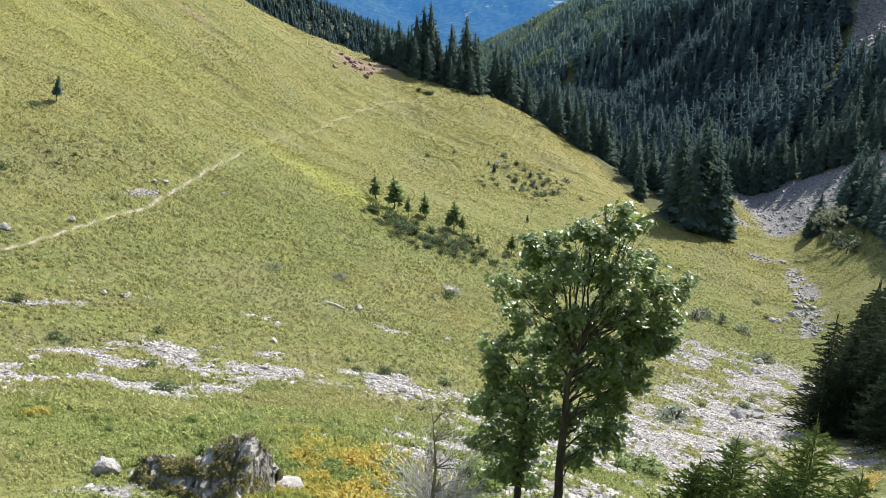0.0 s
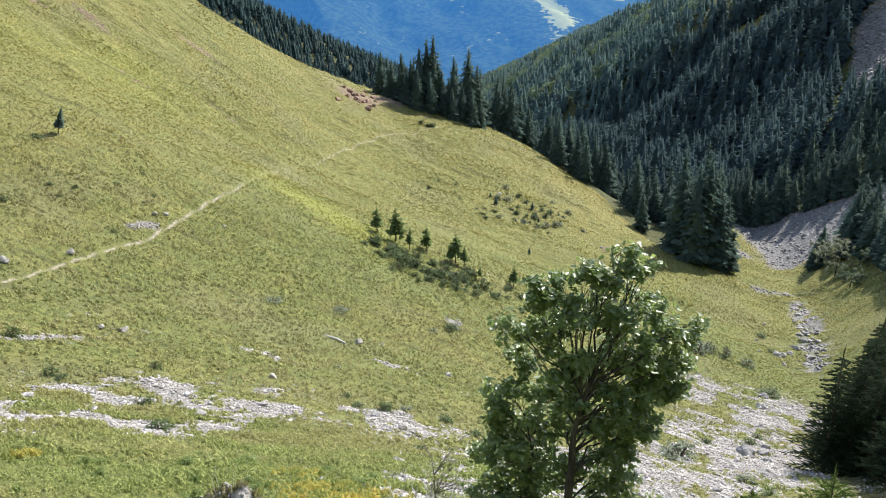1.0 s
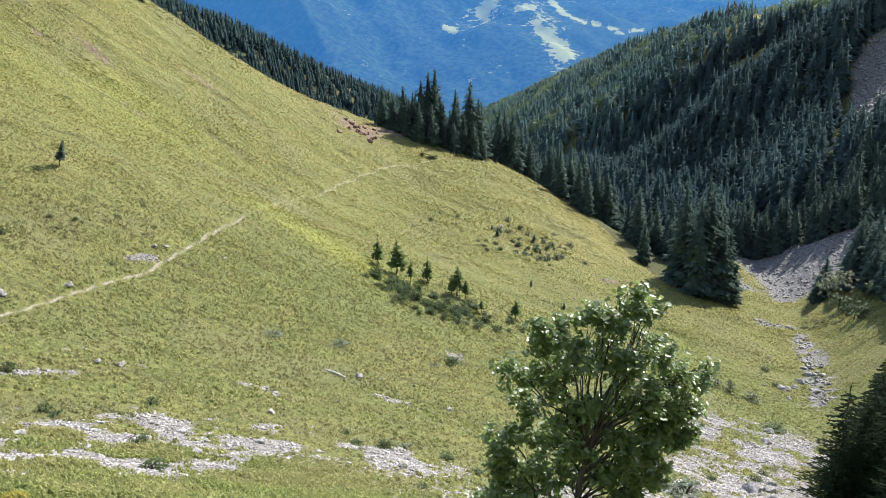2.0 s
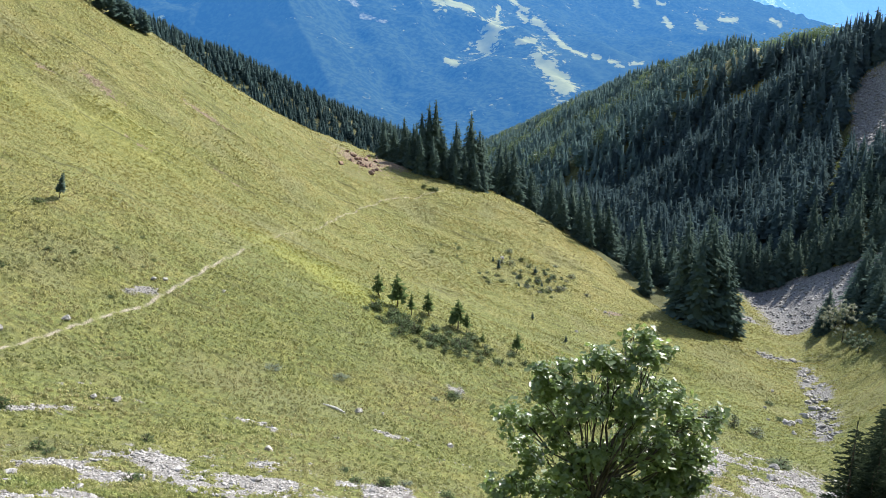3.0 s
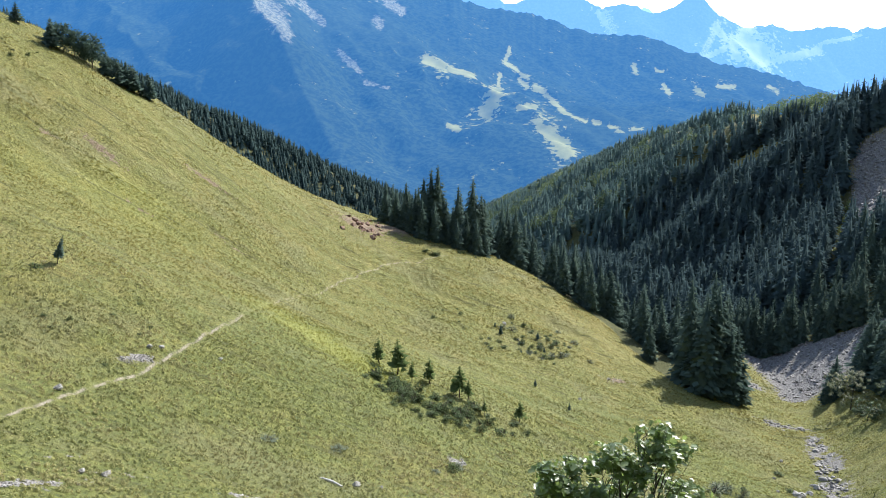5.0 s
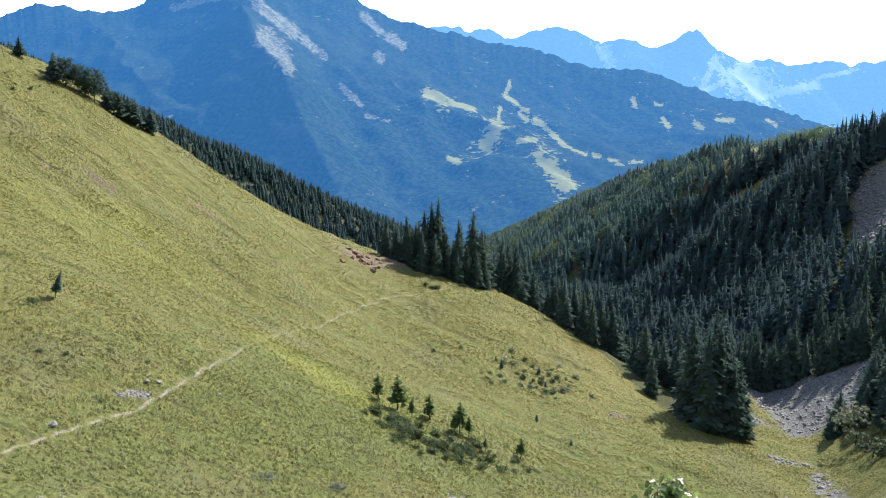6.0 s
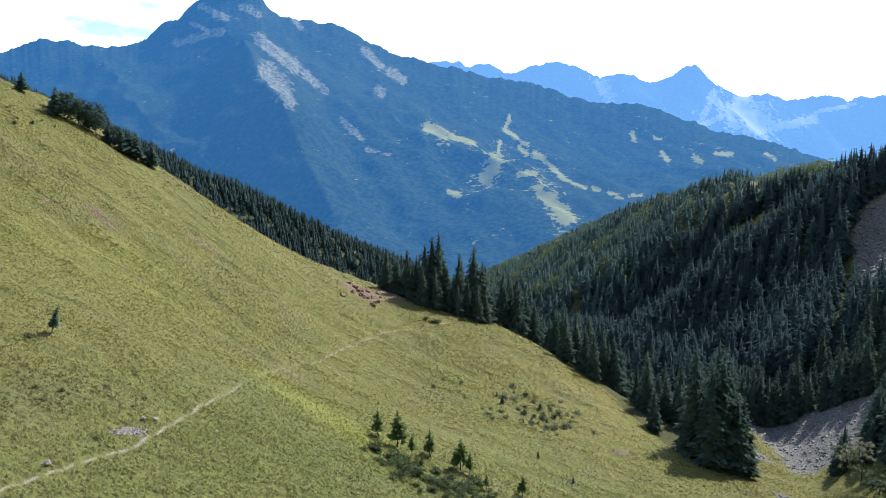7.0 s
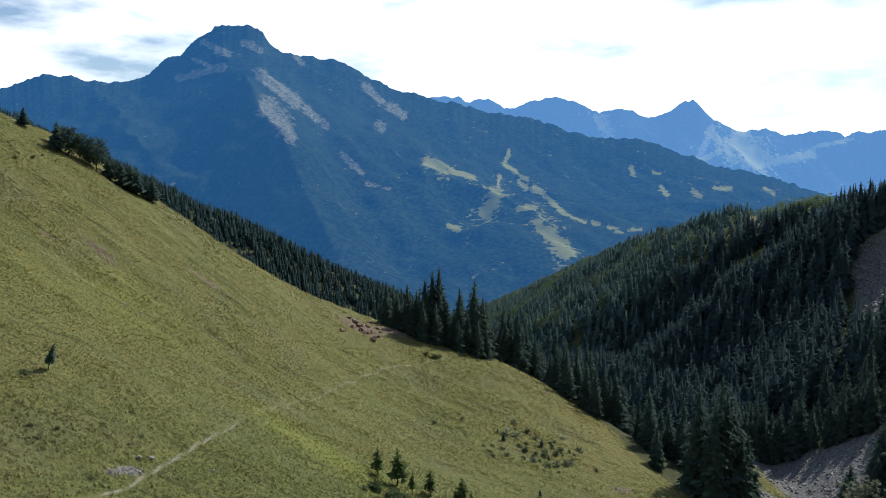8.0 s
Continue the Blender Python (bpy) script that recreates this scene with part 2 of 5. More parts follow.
def right_z(x, y):
    d = x - gully_x(y)
    ridge = 266 - 0.257 * (y - 560)
    past = np.logaddexp(0, (x - ridge) / 12) * 12
    # a rib across the slope, and the hollow behind it
    rib = (20 * np.exp(-((y - 462) / 42) ** 2) - 19 * np.exp(-((y - 552) / 38) ** 2) + 14 * np.exp(-((y - 632) / 38) ** 2)) * np.clip((d - 15) / 40, 0, 1) * np.clip((ridge - x - 10) / 40, 0, 1)
    rib = rib + 7 * np.exp(-((y - 880) / 170) ** 2) * np.clip((d - 15) / 40, 0, 1)
    return gully_z(y) + 0.70 * (d - 6 - 8 * np.clip((130 - y) / 40, 0, 1)) - 1.3 * past + rib


def behind_z(x, y):
    return -140 - 0.457 * x - 0.24 * np.sqrt((y - 800) ** 2 + 900)


def ground_z(x, y, rough=True):
    x, y = np.asarray(x, float), np.asarray(y, float)
    a, b, c = meadow_z(x, y), right_z(x, y), np.where(y > 330, behind_z(x, y), -900.0)
    floor = np.maximum(gully_z(y) - 3 - 0.0 * x, -430)
    k = 2.0
    top = np.maximum(np.maximum(a, b), np.maximum(c, floor))
    z = top + k * np.log(np.exp((a - top) / k) + np.exp((b - top) / k) + np.exp((c - top) / k) + np.exp((floor - top) / k))
    if rough:
        z = z + 0.45 * fbm(x, y, 14, 4, 3) + 0.10 * fbm(x, y, 2.2, 3, 9)
    return z
# ---- end of terrain ----


TRAIL = [(-43, 62), (-39.8, 77.6), (-39.1, 82.4), (-37.7, 87.6), (-36.7, 93.6), (-35.6, 96.9), (-34.9, 102.4), (-33.7, 111.3), (-32.5, 120.2), (-32.2, 129.1), (-32.4, 142.3), (-32.1, 160.5), (-28.0, 180.7), (-25.2, 195.9), (-21.5, 210.1), (-15.9, 228.2), (-7.3, 239.5), (-1.0, 249.0), (10, 256)]
# stony places: x, y, half length, half width, turn in degrees
SCREES = [(-21.8, 48.8, 6.0, 3.0, 54), (-19.6, 39, 4.6, 3.6, 46), (-24.5, 41.5, 2.6, 2.0, 46), (-15, 44.4, 3.6, 1.7, 50), (-12.8, 52, 3.8, 1.8, 45), (-11, 59, 2.4, 1.7, 45), (-4.5, 55.3, 4.6, 3.0, 40), (-1.6, 31.5, 2.8, 3.2, 30), (-31.5, 61, 2.8, 0.7, 50), (5, 29, 5.0, 7.0, 30), (37, 62, 4, 2.2, 60), (12, 45, 11.0, 8.75, 50), (18, 61, 9, 5.85, 45), (31, 79, 13, 7.15, 60), (43, 104, 9, 10.4, 60), (-29, 69.5, 2.0, 0.9, 0), (-16.2, 71, 1.8, 0.9, 0), (-5.6, 80, 1.6, 0.8, 0), (-8.3, 17.6, 1.0, 0.5, 0), (-36.8, 100.5, 1.5, 0.6, 60), (68.5, 143, 7, 2.2, 66), (74.5, 157, 8, 2.2, 66), (80.5, 173, 8, 2.0, 66), (85, 189, 7, 1.8, 66), (83, 204, 7, 2.6, 25), (40, 90, 6, 6.5, 40), (39.5, 197, 2.6, 0.9, 10), (2, 105, 1.6, 0.78, 0), (90, 250, 6, 3.0, 95), (0, 76, 1.4, 0.78, 0)]

EARTHS = [(-25, 253, 7.5, 6, 60), (-17, 261, 7, 4.5, 20), (-8, 264, 6, 3, 0), (-62, 172, 3, 0.3, -15), (-47, 181, 3, 0.3, -15), (-58, 207, 4.2, 0.8, 10), (-75, 188.5, 4.2, 0.8, -20), (-83, 181, 1.8, 0.6, 0), (39.5, 196.7, 2.4, 1.0, 10)]


def inside(x, y, areas):
    """1 in the middle of the areas, 0.5 at their edge, 0 far outside."""
    best = np.zeros_like(x)
    for a, b, l, w, turn in areas:
        c, s = math.cos(radians(turn)), math.sin(radians(turn))
        p, q = (x - a) * c + (y - b) * s, (y - b) * c - (x - a) * s
        best = np.maximum(best, 1 / (1 + (p / l) ** 2 + (q / w) ** 2))
    return best


# the strip without trees that comes down from the upper talus
CHUTE = [(204, 428), (189, 407), (179, 390), (168, 369), (154, 343), (138, 306)]


def talus_top(d):
    """How far the lower talus reaches, by the distance from the stream bed."""
    return np.interp(d, [-5, 16, 25, 40, 62], [300, 298, 287, 269, 244])


def line_distance(x, y, line):
    best = np.full_like(x, 1e9)
    pts = [np.array(p, float) for p in line]
    for p, q in zip(pts, pts[1:]):
        d = q - p
        t = np.clip(((x - p[0]) * d[0] + (y - p[1]) * d[1]) / (d @ d), 0, 1)
        best = np.minimum(best, np.hypot(x - p[0] - t * d[0], y - p[1] - t * d[1]))
    return best


def trail_distance(x, y):
    return line_distance(x, y, TRAIL)


def talus_mask(x, y):
    d = x - gully_x(y)
    talus = np.clip((d + 2) / 8, 0, 1) * np.clip((62 - d) / 10, 0, 1) * np.clip((y - 234 - 0.12 * d) / 6, 0, 1) * np.clip((talus_top(d) + 6 - y) / 6, 0, 1)
    upper = np.clip((d - 60 - 0.50 * (y - 350)) / 6, 0, 1) * np.clip((y - 345) / 20, 0, 1) * np.clip((455 - y) / 20, 0, 1) * np.clip((180 - d) / 20, 0, 1)
    return np.maximum(talus, upper)


def scree_mask(x, y):
    return np.maximum(inside(x, y, SCREES), talus_mask(x, y))


def scree_cover(x, y):
    """The stony places with ragged edges and gaps that plants have filled."""
    near = inside(x, y, SCREES)
    return np.maximum(near + 0.9 * fbm(x, y, 3.0, 4, 77, 0.7) * np.clip((near - 0.25) * 4, 0, 1), talus_mask(x, y))


def glade(x, y):
    """Open grass in the hollow of the wooded slope and along the top of its ridge."""
    ridge = 266 - 0.257 * (y - 560)
    hollow = np.clip(1.3 - ((x - 205) / 26) ** 2 - ((y - 572) / 24) ** 2, 0, 1)
    top = np.clip((x - ridge + 22 + 14 * fbm(x, y, 30, 2, 63)) / 6, 0, 1) * np.clip((y - 500) / 10, 0, 1) * np.clip((690 - y) / 20, 0, 1)
    return np.maximum(hollow, top) > 0.5


def wood_mask(x, y):
    d = x - gully_x(y)
    crest = np.interp(x, [-260, -95, -60, -30, 10, 40, 60, 75, 90], [225, 250, 275, 284, 282, 262, 226, 215, 226])
    left = np.clip((y - crest) / 5, 0, 1) * np.clip((np.where(y < 300, -9.0, 20.0) - d) / 6, 0, 1)
    right = np.clip((d - 4) / 6, 0, 1) * np.clip((y - talus_top(d) - 2) / 6, 0, 1) * (1 - glade(x, y))
    near = np.clip((d - np.interp(y, [60, 100, 130, 220], [11, 13, 20, 24])) / 5, 0, 1) * np.clip((y - 50) / 10, 0, 1) * np.clip((225 - y) / 10, 0, 1)
    return np.maximum(np.maximum(left, right), near) * (1 - scree_mask(x, y))


def tread(x, y):
    """Furrows and ribs that run down the slope: about 0."""
    bend = 2.2 * fbm(x, y, 24, 3, 36)
    return value_noise(0.24 * y + 0.04 * x + bend * 0.5, 0.045 * x, 37) + 0.5 * value_noise(0.55 * y + 0.06 * x + bend, 0.08 * x, 39) - 0.75


def surface_z(x, y):
    """The height of the ground with all its small relief."""
    x, y = np.asarray(x, float), np.asarray(y, float)
    z = ground_z(x, y) - 0.16 * np.clip(1 - trail_distance(x, y) / 1.0, 0, 1)
    z = z + (scree_mask(x, y) > 0.5) * 0.12 * fbm(x, y, 1.6, 3, 21)
    # hummocks of the grazed slope and furrows that run down it
    open_slope = (1 - wood_mask(x, y)) * np.clip((y - 95) / 30, 0, 1) * np.clip((330 - y) / 20, 0, 1)
    return z + open_slope * (0.22 * fbm(x, y, 3.0, 3, 31) + 0.75 * tread(x, y))


def nose(x, y):
    """Distances along and across the nose of the slope where the grass is brightest."""
    return (x + 20) * 0.744 - (y - 137) * 0.668, (x + 20) * 0.668 + (y - 137) * 0.744


def lime(x, y):
    along, across = nose(x, y)
    edge = 1.5 * fbm(x, y, 9, 3, 57)
    patch = 0.55 * np.exp(-(((x + 66) / 16) ** 2 + ((y - 172 + 3 * edge) / 13) ** 2))
    return np.maximum(np.exp(-((along / 19) ** 4 + ((across + edge * 1.6) / 7.0) ** 2)), patch)


def dryness(x, y):
    """How dry and yellow the turf is: 0 lush, 1 straw."""
    dry = 0.17 + 0.0021 * (y - 60) + 0.12 * fbm(x, y, 30, 3, 41)
    dry = dry + 0.30 * np.exp(-(((x - 38) / 22) ** 2 + ((y - 235) / 45) ** 2)) + 0.28 * np.exp(-(((x + 70) / 30) ** 2 + ((y - 150) / 60) ** 2))
    dry = dry - 0.34 * np.exp(-(((x + 10) / 24) ** 2 + ((y - 119) / 14) ** 2))
    dry = dry - 0.30 * np.exp(-(((x - 48) / 28) ** 2 + ((y - 150) / 45) ** 2))
    along, across = nose(x, y)
    dry = dry - 0.25 * np.exp(-(((along + 6) / 12) ** 2 + ((across + 8) / 4) ** 2))
    return np.clip(dry + 0.35 * np.exp(-(((x + 4) / 12) ** 2 + ((y - 98) / 8) ** 2)), 0, 1)


def axis(spans):
    """Grid lines: spans of (from, to, step), with steps that widen outwards."""
    out = []
    for a, b, s in spans:
        out.extend(np.linspace(a, b, max(2, int(round((b - a) / s)) + 1))[:-1])
    return np.array(out + [spans[-1][1]])


def grid_mesh(name, xs, ys, zs, masks, material):
    """A sheet of quads over a grid, with named masks on its points."""
    rows, cols = zs.shape
    me = bpy.data.meshes.new(name)
    me.vertices.add(rows * cols)
    me.vertices.foreach_set("co", np.stack([xs.ravel(), ys.ravel(), zs.ravel()], 1).astype(np.float32).ravel())
    i = (np.arange(rows - 1)[:, None] * cols + np.arange(cols - 1)).ravel()
    quads = np.stack([i, i + 1, i + cols + 1, i + cols], 1).astype(np.int32)
    me.loops.add(quads.size)
    me.loops.foreach_set("vertex_index", quads.ravel())
    me.polygons.add(len(quads))
    me.polygons.foreach_set("loop_start", np.arange(len(quads), dtype=np.int32) * 4)
    me.polygons.foreach_set("use_smooth", np.ones(len(quads), bool))
    me.update(calc_edges=True)
    for key, val in masks.items():
        me.attributes.new(key, "FLOAT", "POINT").data.foreach_set("value", np.asarray(val, np.float32).ravel())
    me.materials.append(material)
    return new(name, me)


def build_ground():
    xs = axis([(-6000, -1200, 400), (-1200, -500, 40), (-500, -200, 12), (-200, -110, 3), (-110, -45, 1.1), (-45, 60, 0.65), (60, 150, 1.3), (150, 400, 6), (400, 1200, 40), (1200, 6000, 400)])
    ys = axis([(-2000, -300, 200), (-300, -40, 20), (-40, 4, 3), (4, 120, 0.65), (120, 310, 1.1), (310, 700, 6), (700, 1600, 20), (1600, 6000, 300)])
    x, y = np.meshgrid(xs, ys)
    tr = trail_distance(x, y)
    trail = np.clip(1.1 - tr / np.interp(y, [80, 130, 200], [0.7, 0.8, 1.0]), 0, 1)
    trail = trail * np.where((y > 133) & (y < 185), 0.80, np.where(y > 185, 0.85, 1.0))
    scree, wood = np.clip(scree_cover(x, y), 0, 1), wood_mask(x, y)
    talus = np.maximum(talus_mask(x, y), np.clip((y - 128) / 10, 0, 1) * 0.7)
    z = surface_z(x, y)
    dry = dryness(x, y)
    earth = inside(x, y, EARTHS)
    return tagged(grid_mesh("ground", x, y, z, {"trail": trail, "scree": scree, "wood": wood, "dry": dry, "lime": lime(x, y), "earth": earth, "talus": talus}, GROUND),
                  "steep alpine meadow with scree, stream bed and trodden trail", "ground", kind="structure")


ground = build_ground()


# ---- far ranges ----
def far_range(name, label, material, skyline, y_foot, y_top, z_foot, fields, rocks, seed, spur=0.0, cols=760, rows=120):
    """Slopes that rise from the valley to a skyline. skyline: bearing (x over y) and height over distance."""
    a = np.concatenate([np.linspace(-0.95, -0.56, 25)[:-1], np.linspace(-0.56, 0.56, cols), np.linspace(0.56, 0.95, 25)[1:]])
    s = np.concatenate([np.linspace(0, 0.9, rows)[:-1], np.linspace(0.9, 1, rows // 4), [1.06, 1.2]])
    A, S = np.meshgrid(a, s)
    y = y_foot + (y_top - y_foot) * S
    x = A * y
    sky_a, sky_h = zip(*skyline)
    sharp = np.interp(a, sky_a, sky_h) + 0.0022 * fbm(a * 1000, a * 0, 14, 5, seed + 5, 0.6)
    broad = sum(np.interp(a + d, sky_a, sky_h) for d in np.linspace(-0.09, 0.09, 13)) / 13
    up = np.clip(S, 0, 1)
    top = (broad[None, :] + (sharp - broad)[None, :] * up ** 7) * y_top
    rise = 0.35 * up + 0.65 * up ** 1.5
    z = z_foot + (top - z_foot) * rise - np.clip(S - 1, 0, 1) * 1500
    ridged = 1 - np.abs(fbm(x + 0.3 * y, y * 0.8, 700, 5, seed))
    z = z + (ridged - 0.5) * (y_top * 0.032) * np.sin(np.pi * np.clip(up, 0, 1)) ** 0.8
    if spur:
        line = -0.262 + 0.2 * (1 - up) ** 2
        z = z + spur * np.maximum(0, 1 - np.abs(A - line) / 0.085) ** 1.1 * np.sin(np.pi * np.clip((up - 0.1) / 0.86, 0, 1))
    H = z / y
    def strokes(items):
        m = np.zeros_like(A)
        for a0, h0, a1, h1, wide in items:
            p, q, da, dh, w = A - a0 / 1000, H - h0 / 1000, (a1 - a0) / 1000, (h1 - h0) / 1000, wide / 1400
            t = np.clip((p * da + q * dh) / (da * da + dh * dh + 1e-12), 0, 1)
            m = np.maximum(m, 1 / (1 + ((p - t * da) ** 2 + (q - t * dh) ** 2) / w ** 2))
        return m
    return tagged(grid_mesh(name, x, y, z, {"field": strokes(fields), "rock": strokes(rocks)}, material), label, "mountain", kind="structure")


def bearings(points):
    """Skyline points given in thousandths."""
    return [(p / 1000, h / 1000) for p, h in points]


# Each range farther back glows a paler haze blue.
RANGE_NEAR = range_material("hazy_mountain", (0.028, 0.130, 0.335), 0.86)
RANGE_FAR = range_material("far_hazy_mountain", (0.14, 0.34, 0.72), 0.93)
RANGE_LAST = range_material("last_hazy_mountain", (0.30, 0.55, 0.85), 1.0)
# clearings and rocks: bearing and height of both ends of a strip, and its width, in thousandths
far_range("backdrop_mountain", "wooded mountain, blue from painted haze, with rocky summit and clearings", RANGE_NEAR,
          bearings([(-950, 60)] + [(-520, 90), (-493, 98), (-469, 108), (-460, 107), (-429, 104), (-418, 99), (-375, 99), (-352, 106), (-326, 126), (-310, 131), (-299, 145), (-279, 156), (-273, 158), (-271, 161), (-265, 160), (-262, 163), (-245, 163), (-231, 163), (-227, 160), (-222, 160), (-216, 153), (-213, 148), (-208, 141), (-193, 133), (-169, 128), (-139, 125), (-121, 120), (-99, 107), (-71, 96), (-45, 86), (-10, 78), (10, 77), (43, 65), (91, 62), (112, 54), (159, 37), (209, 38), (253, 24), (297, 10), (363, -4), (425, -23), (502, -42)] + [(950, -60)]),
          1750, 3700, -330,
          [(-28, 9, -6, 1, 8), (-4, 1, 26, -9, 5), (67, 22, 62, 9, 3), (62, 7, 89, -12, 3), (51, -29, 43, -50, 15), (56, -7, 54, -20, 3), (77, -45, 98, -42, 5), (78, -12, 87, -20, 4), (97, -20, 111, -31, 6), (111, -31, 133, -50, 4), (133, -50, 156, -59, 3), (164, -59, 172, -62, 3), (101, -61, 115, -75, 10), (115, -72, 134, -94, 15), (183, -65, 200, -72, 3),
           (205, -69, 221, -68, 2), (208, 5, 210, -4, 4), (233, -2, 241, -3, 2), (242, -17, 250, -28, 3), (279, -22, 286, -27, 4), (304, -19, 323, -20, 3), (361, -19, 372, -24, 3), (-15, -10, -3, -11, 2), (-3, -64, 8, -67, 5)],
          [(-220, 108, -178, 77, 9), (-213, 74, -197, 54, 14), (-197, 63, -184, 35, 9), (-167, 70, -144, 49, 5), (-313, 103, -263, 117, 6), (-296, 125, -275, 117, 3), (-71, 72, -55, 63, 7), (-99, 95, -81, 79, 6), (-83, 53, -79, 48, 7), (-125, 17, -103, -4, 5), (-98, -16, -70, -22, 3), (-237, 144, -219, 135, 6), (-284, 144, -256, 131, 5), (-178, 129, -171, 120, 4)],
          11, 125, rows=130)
far_range("backdrop_range", "distant mountain range, pale blue from painted haze, with sharp peak", RANGE_FAR,
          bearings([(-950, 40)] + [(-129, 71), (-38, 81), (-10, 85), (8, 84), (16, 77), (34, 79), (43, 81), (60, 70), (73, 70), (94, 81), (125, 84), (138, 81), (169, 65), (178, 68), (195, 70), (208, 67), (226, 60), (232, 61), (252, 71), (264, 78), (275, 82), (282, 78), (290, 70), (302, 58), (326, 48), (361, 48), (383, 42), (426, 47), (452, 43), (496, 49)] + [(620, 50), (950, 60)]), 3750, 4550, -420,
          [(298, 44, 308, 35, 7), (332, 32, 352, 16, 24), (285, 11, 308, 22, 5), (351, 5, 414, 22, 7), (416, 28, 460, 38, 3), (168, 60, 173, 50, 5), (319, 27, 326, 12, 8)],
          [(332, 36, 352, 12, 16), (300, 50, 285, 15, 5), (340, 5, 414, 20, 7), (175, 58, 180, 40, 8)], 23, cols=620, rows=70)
far_range("backdrop_ridge", "ridge behind the other mountains, palest blue from painted haze", RANGE_LAST,
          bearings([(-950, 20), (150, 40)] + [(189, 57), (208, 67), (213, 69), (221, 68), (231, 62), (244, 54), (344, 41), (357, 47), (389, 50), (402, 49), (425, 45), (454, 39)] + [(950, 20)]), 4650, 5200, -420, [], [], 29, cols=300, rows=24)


# ---- trees: shared builders ----
def mesh_part(name, me, material, parent, label=""):
    if not me.materials:
        me.materials.append(material)
    ob = new(name, me)
    ob.parent = parent
    if label:
        ob["label"] = label
    return ob


def raw_mesh(name, verts, faces, material, smooth=False, tone=None, fresh=None):
    """A mesh from arrays: triangles or quads of one kind."""
    verts, faces = np.asarray(verts, np.float32), np.asarray(faces, np.int32)
    me = bpy.data.meshes.new(name)
    me.vertices.add(len(verts))
    me.vertices.foreach_set("co", verts.ravel())
    me.loops.add(faces.size)
    me.loops.foreach_set("vertex_index", faces.ravel())
    me.polygons.add(len(faces))
    me.polygons.foreach_set("loop_start", np.arange(len(faces), dtype=np.int32) * faces.shape[1])
    if smooth:
        me.polygons.foreach_set("use_smooth", np.ones(len(faces), bool))
    me.update(calc_edges=True)
    if tone is not None:
        me.attributes.new("tone", "FLOAT", "POINT").data.foreach_set("value", np.asarray(tone, np.float32))
    if fresh is not None:
        me.attributes.new("lime", "FLOAT", "POINT").data.foreach_set("value", np.asarray(fresh, np.float32))
    me.materials.append(material)
    return me


def many(verts, faces, places):
    """Copies of one shape, joined: places are rows of x, y, z, turn, width, height."""
    places = np.asarray(places, float)
    c, s = np.cos(places[:, 3])[:, None], np.sin(places[:, 3])[:, None]
    vx, vy, vz = verts[:, 0][None], verts[:, 1][None], verts[:, 2][None]
    w, h = places[:, 4][:, None], places[:, 5][:, None]
    out = np.stack([places[:, :1] + w * (vx * c - vy * s), places[:, 1:2] + w * (vx * s + vy * c), places[:, 2:3] + h * vz], -1)
    fs = faces[None] + (np.arange(len(places)) * len(verts))[:, None, None]
    return out.reshape(-1, 3), fs.reshape(-1, faces.shape[1])


def spruce_crown(seed, levels, spokes, fronds, bare=0.06, width=0.17, ragged=0.25, thick=0.42, hang_low=0.18, hang_high=0.48):
    """A unit-high spruce crown: whorls of drooping boughs, each with hanging side twigs. Triangles."""
    rng = np.random.default_rng(seed)
    V, T = [], []
    for i in range(levels):
        f = (i + rng.uniform(-0.3, 0.3)) / levels
        z = bare + (0.985 - bare) * np.clip(f, 0, 1)
        reach = width * (1 - f) ** 0.85 * (0.55 + 0.45 * min(1, f * 8 + 0.35)) + 0.008
        n = max(4, int(round(spokes * (0.55 + 0.45 * (1 - f)))))
        for j in range(n):
            a = 2 * math.pi * (j + rng.uniform(-0.35, 0.35)) / n + i * 1.7
            r = reach * (1 + rng.uniform(-ragged, ragged))
            z = bare + (0.985 - bare) * np.clip(f + rng.uniform(-0.9, 0.9) / levels, 0, 1)
            droop = r * rng.uniform(0.25, 0.6) * (1 - 0.9 * f)
            ca, sa = math.cos(a), math.sin(a)
            for k in range(fronds):
                g0, g1 = k / fronds, (k + 1.25) / fronds
                wide = r * thick * (1 - 0.55 * g0) * rng.uniform(0.8, 1.2)
                hang = r * rng.uniform(hang_low, hang_high)
                z0, z1 = z - droop * g0 ** 1.5, z - droop * min(g1, 1.0) ** 1.5 + 0.25 * droop * (g1 > 1)
                b = len(V)
                V += [(ca * r * g0, sa * r * g0, z0 + 0.006), (ca * r * (g0 + 0.12) - sa * wide, sa * r * (g0 + 0.12) + ca * wide, z0 - hang),
                      (ca * r * min(g1, 1.08), sa * r * min(g1, 1.08), z1), (ca * r * (g0 + 0.12) + sa * wide, sa * r * (g0 + 0.12) - ca * wide, z0 - hang)]
                T += [(b, b + 1, b + 2), (b, b + 2, b + 3)]
    b = len(V)
    V += [(0, 0, 1.03), (0.006, 0, 0.93), (-0.004, 0.006, 0.93), (-0.004, -0.006, 0.93)]
    T += [(b, b + 1, b + 2), (b, b + 2, b + 3), (b, b + 3, b + 1)]
    return np.array(V), np.array(T)


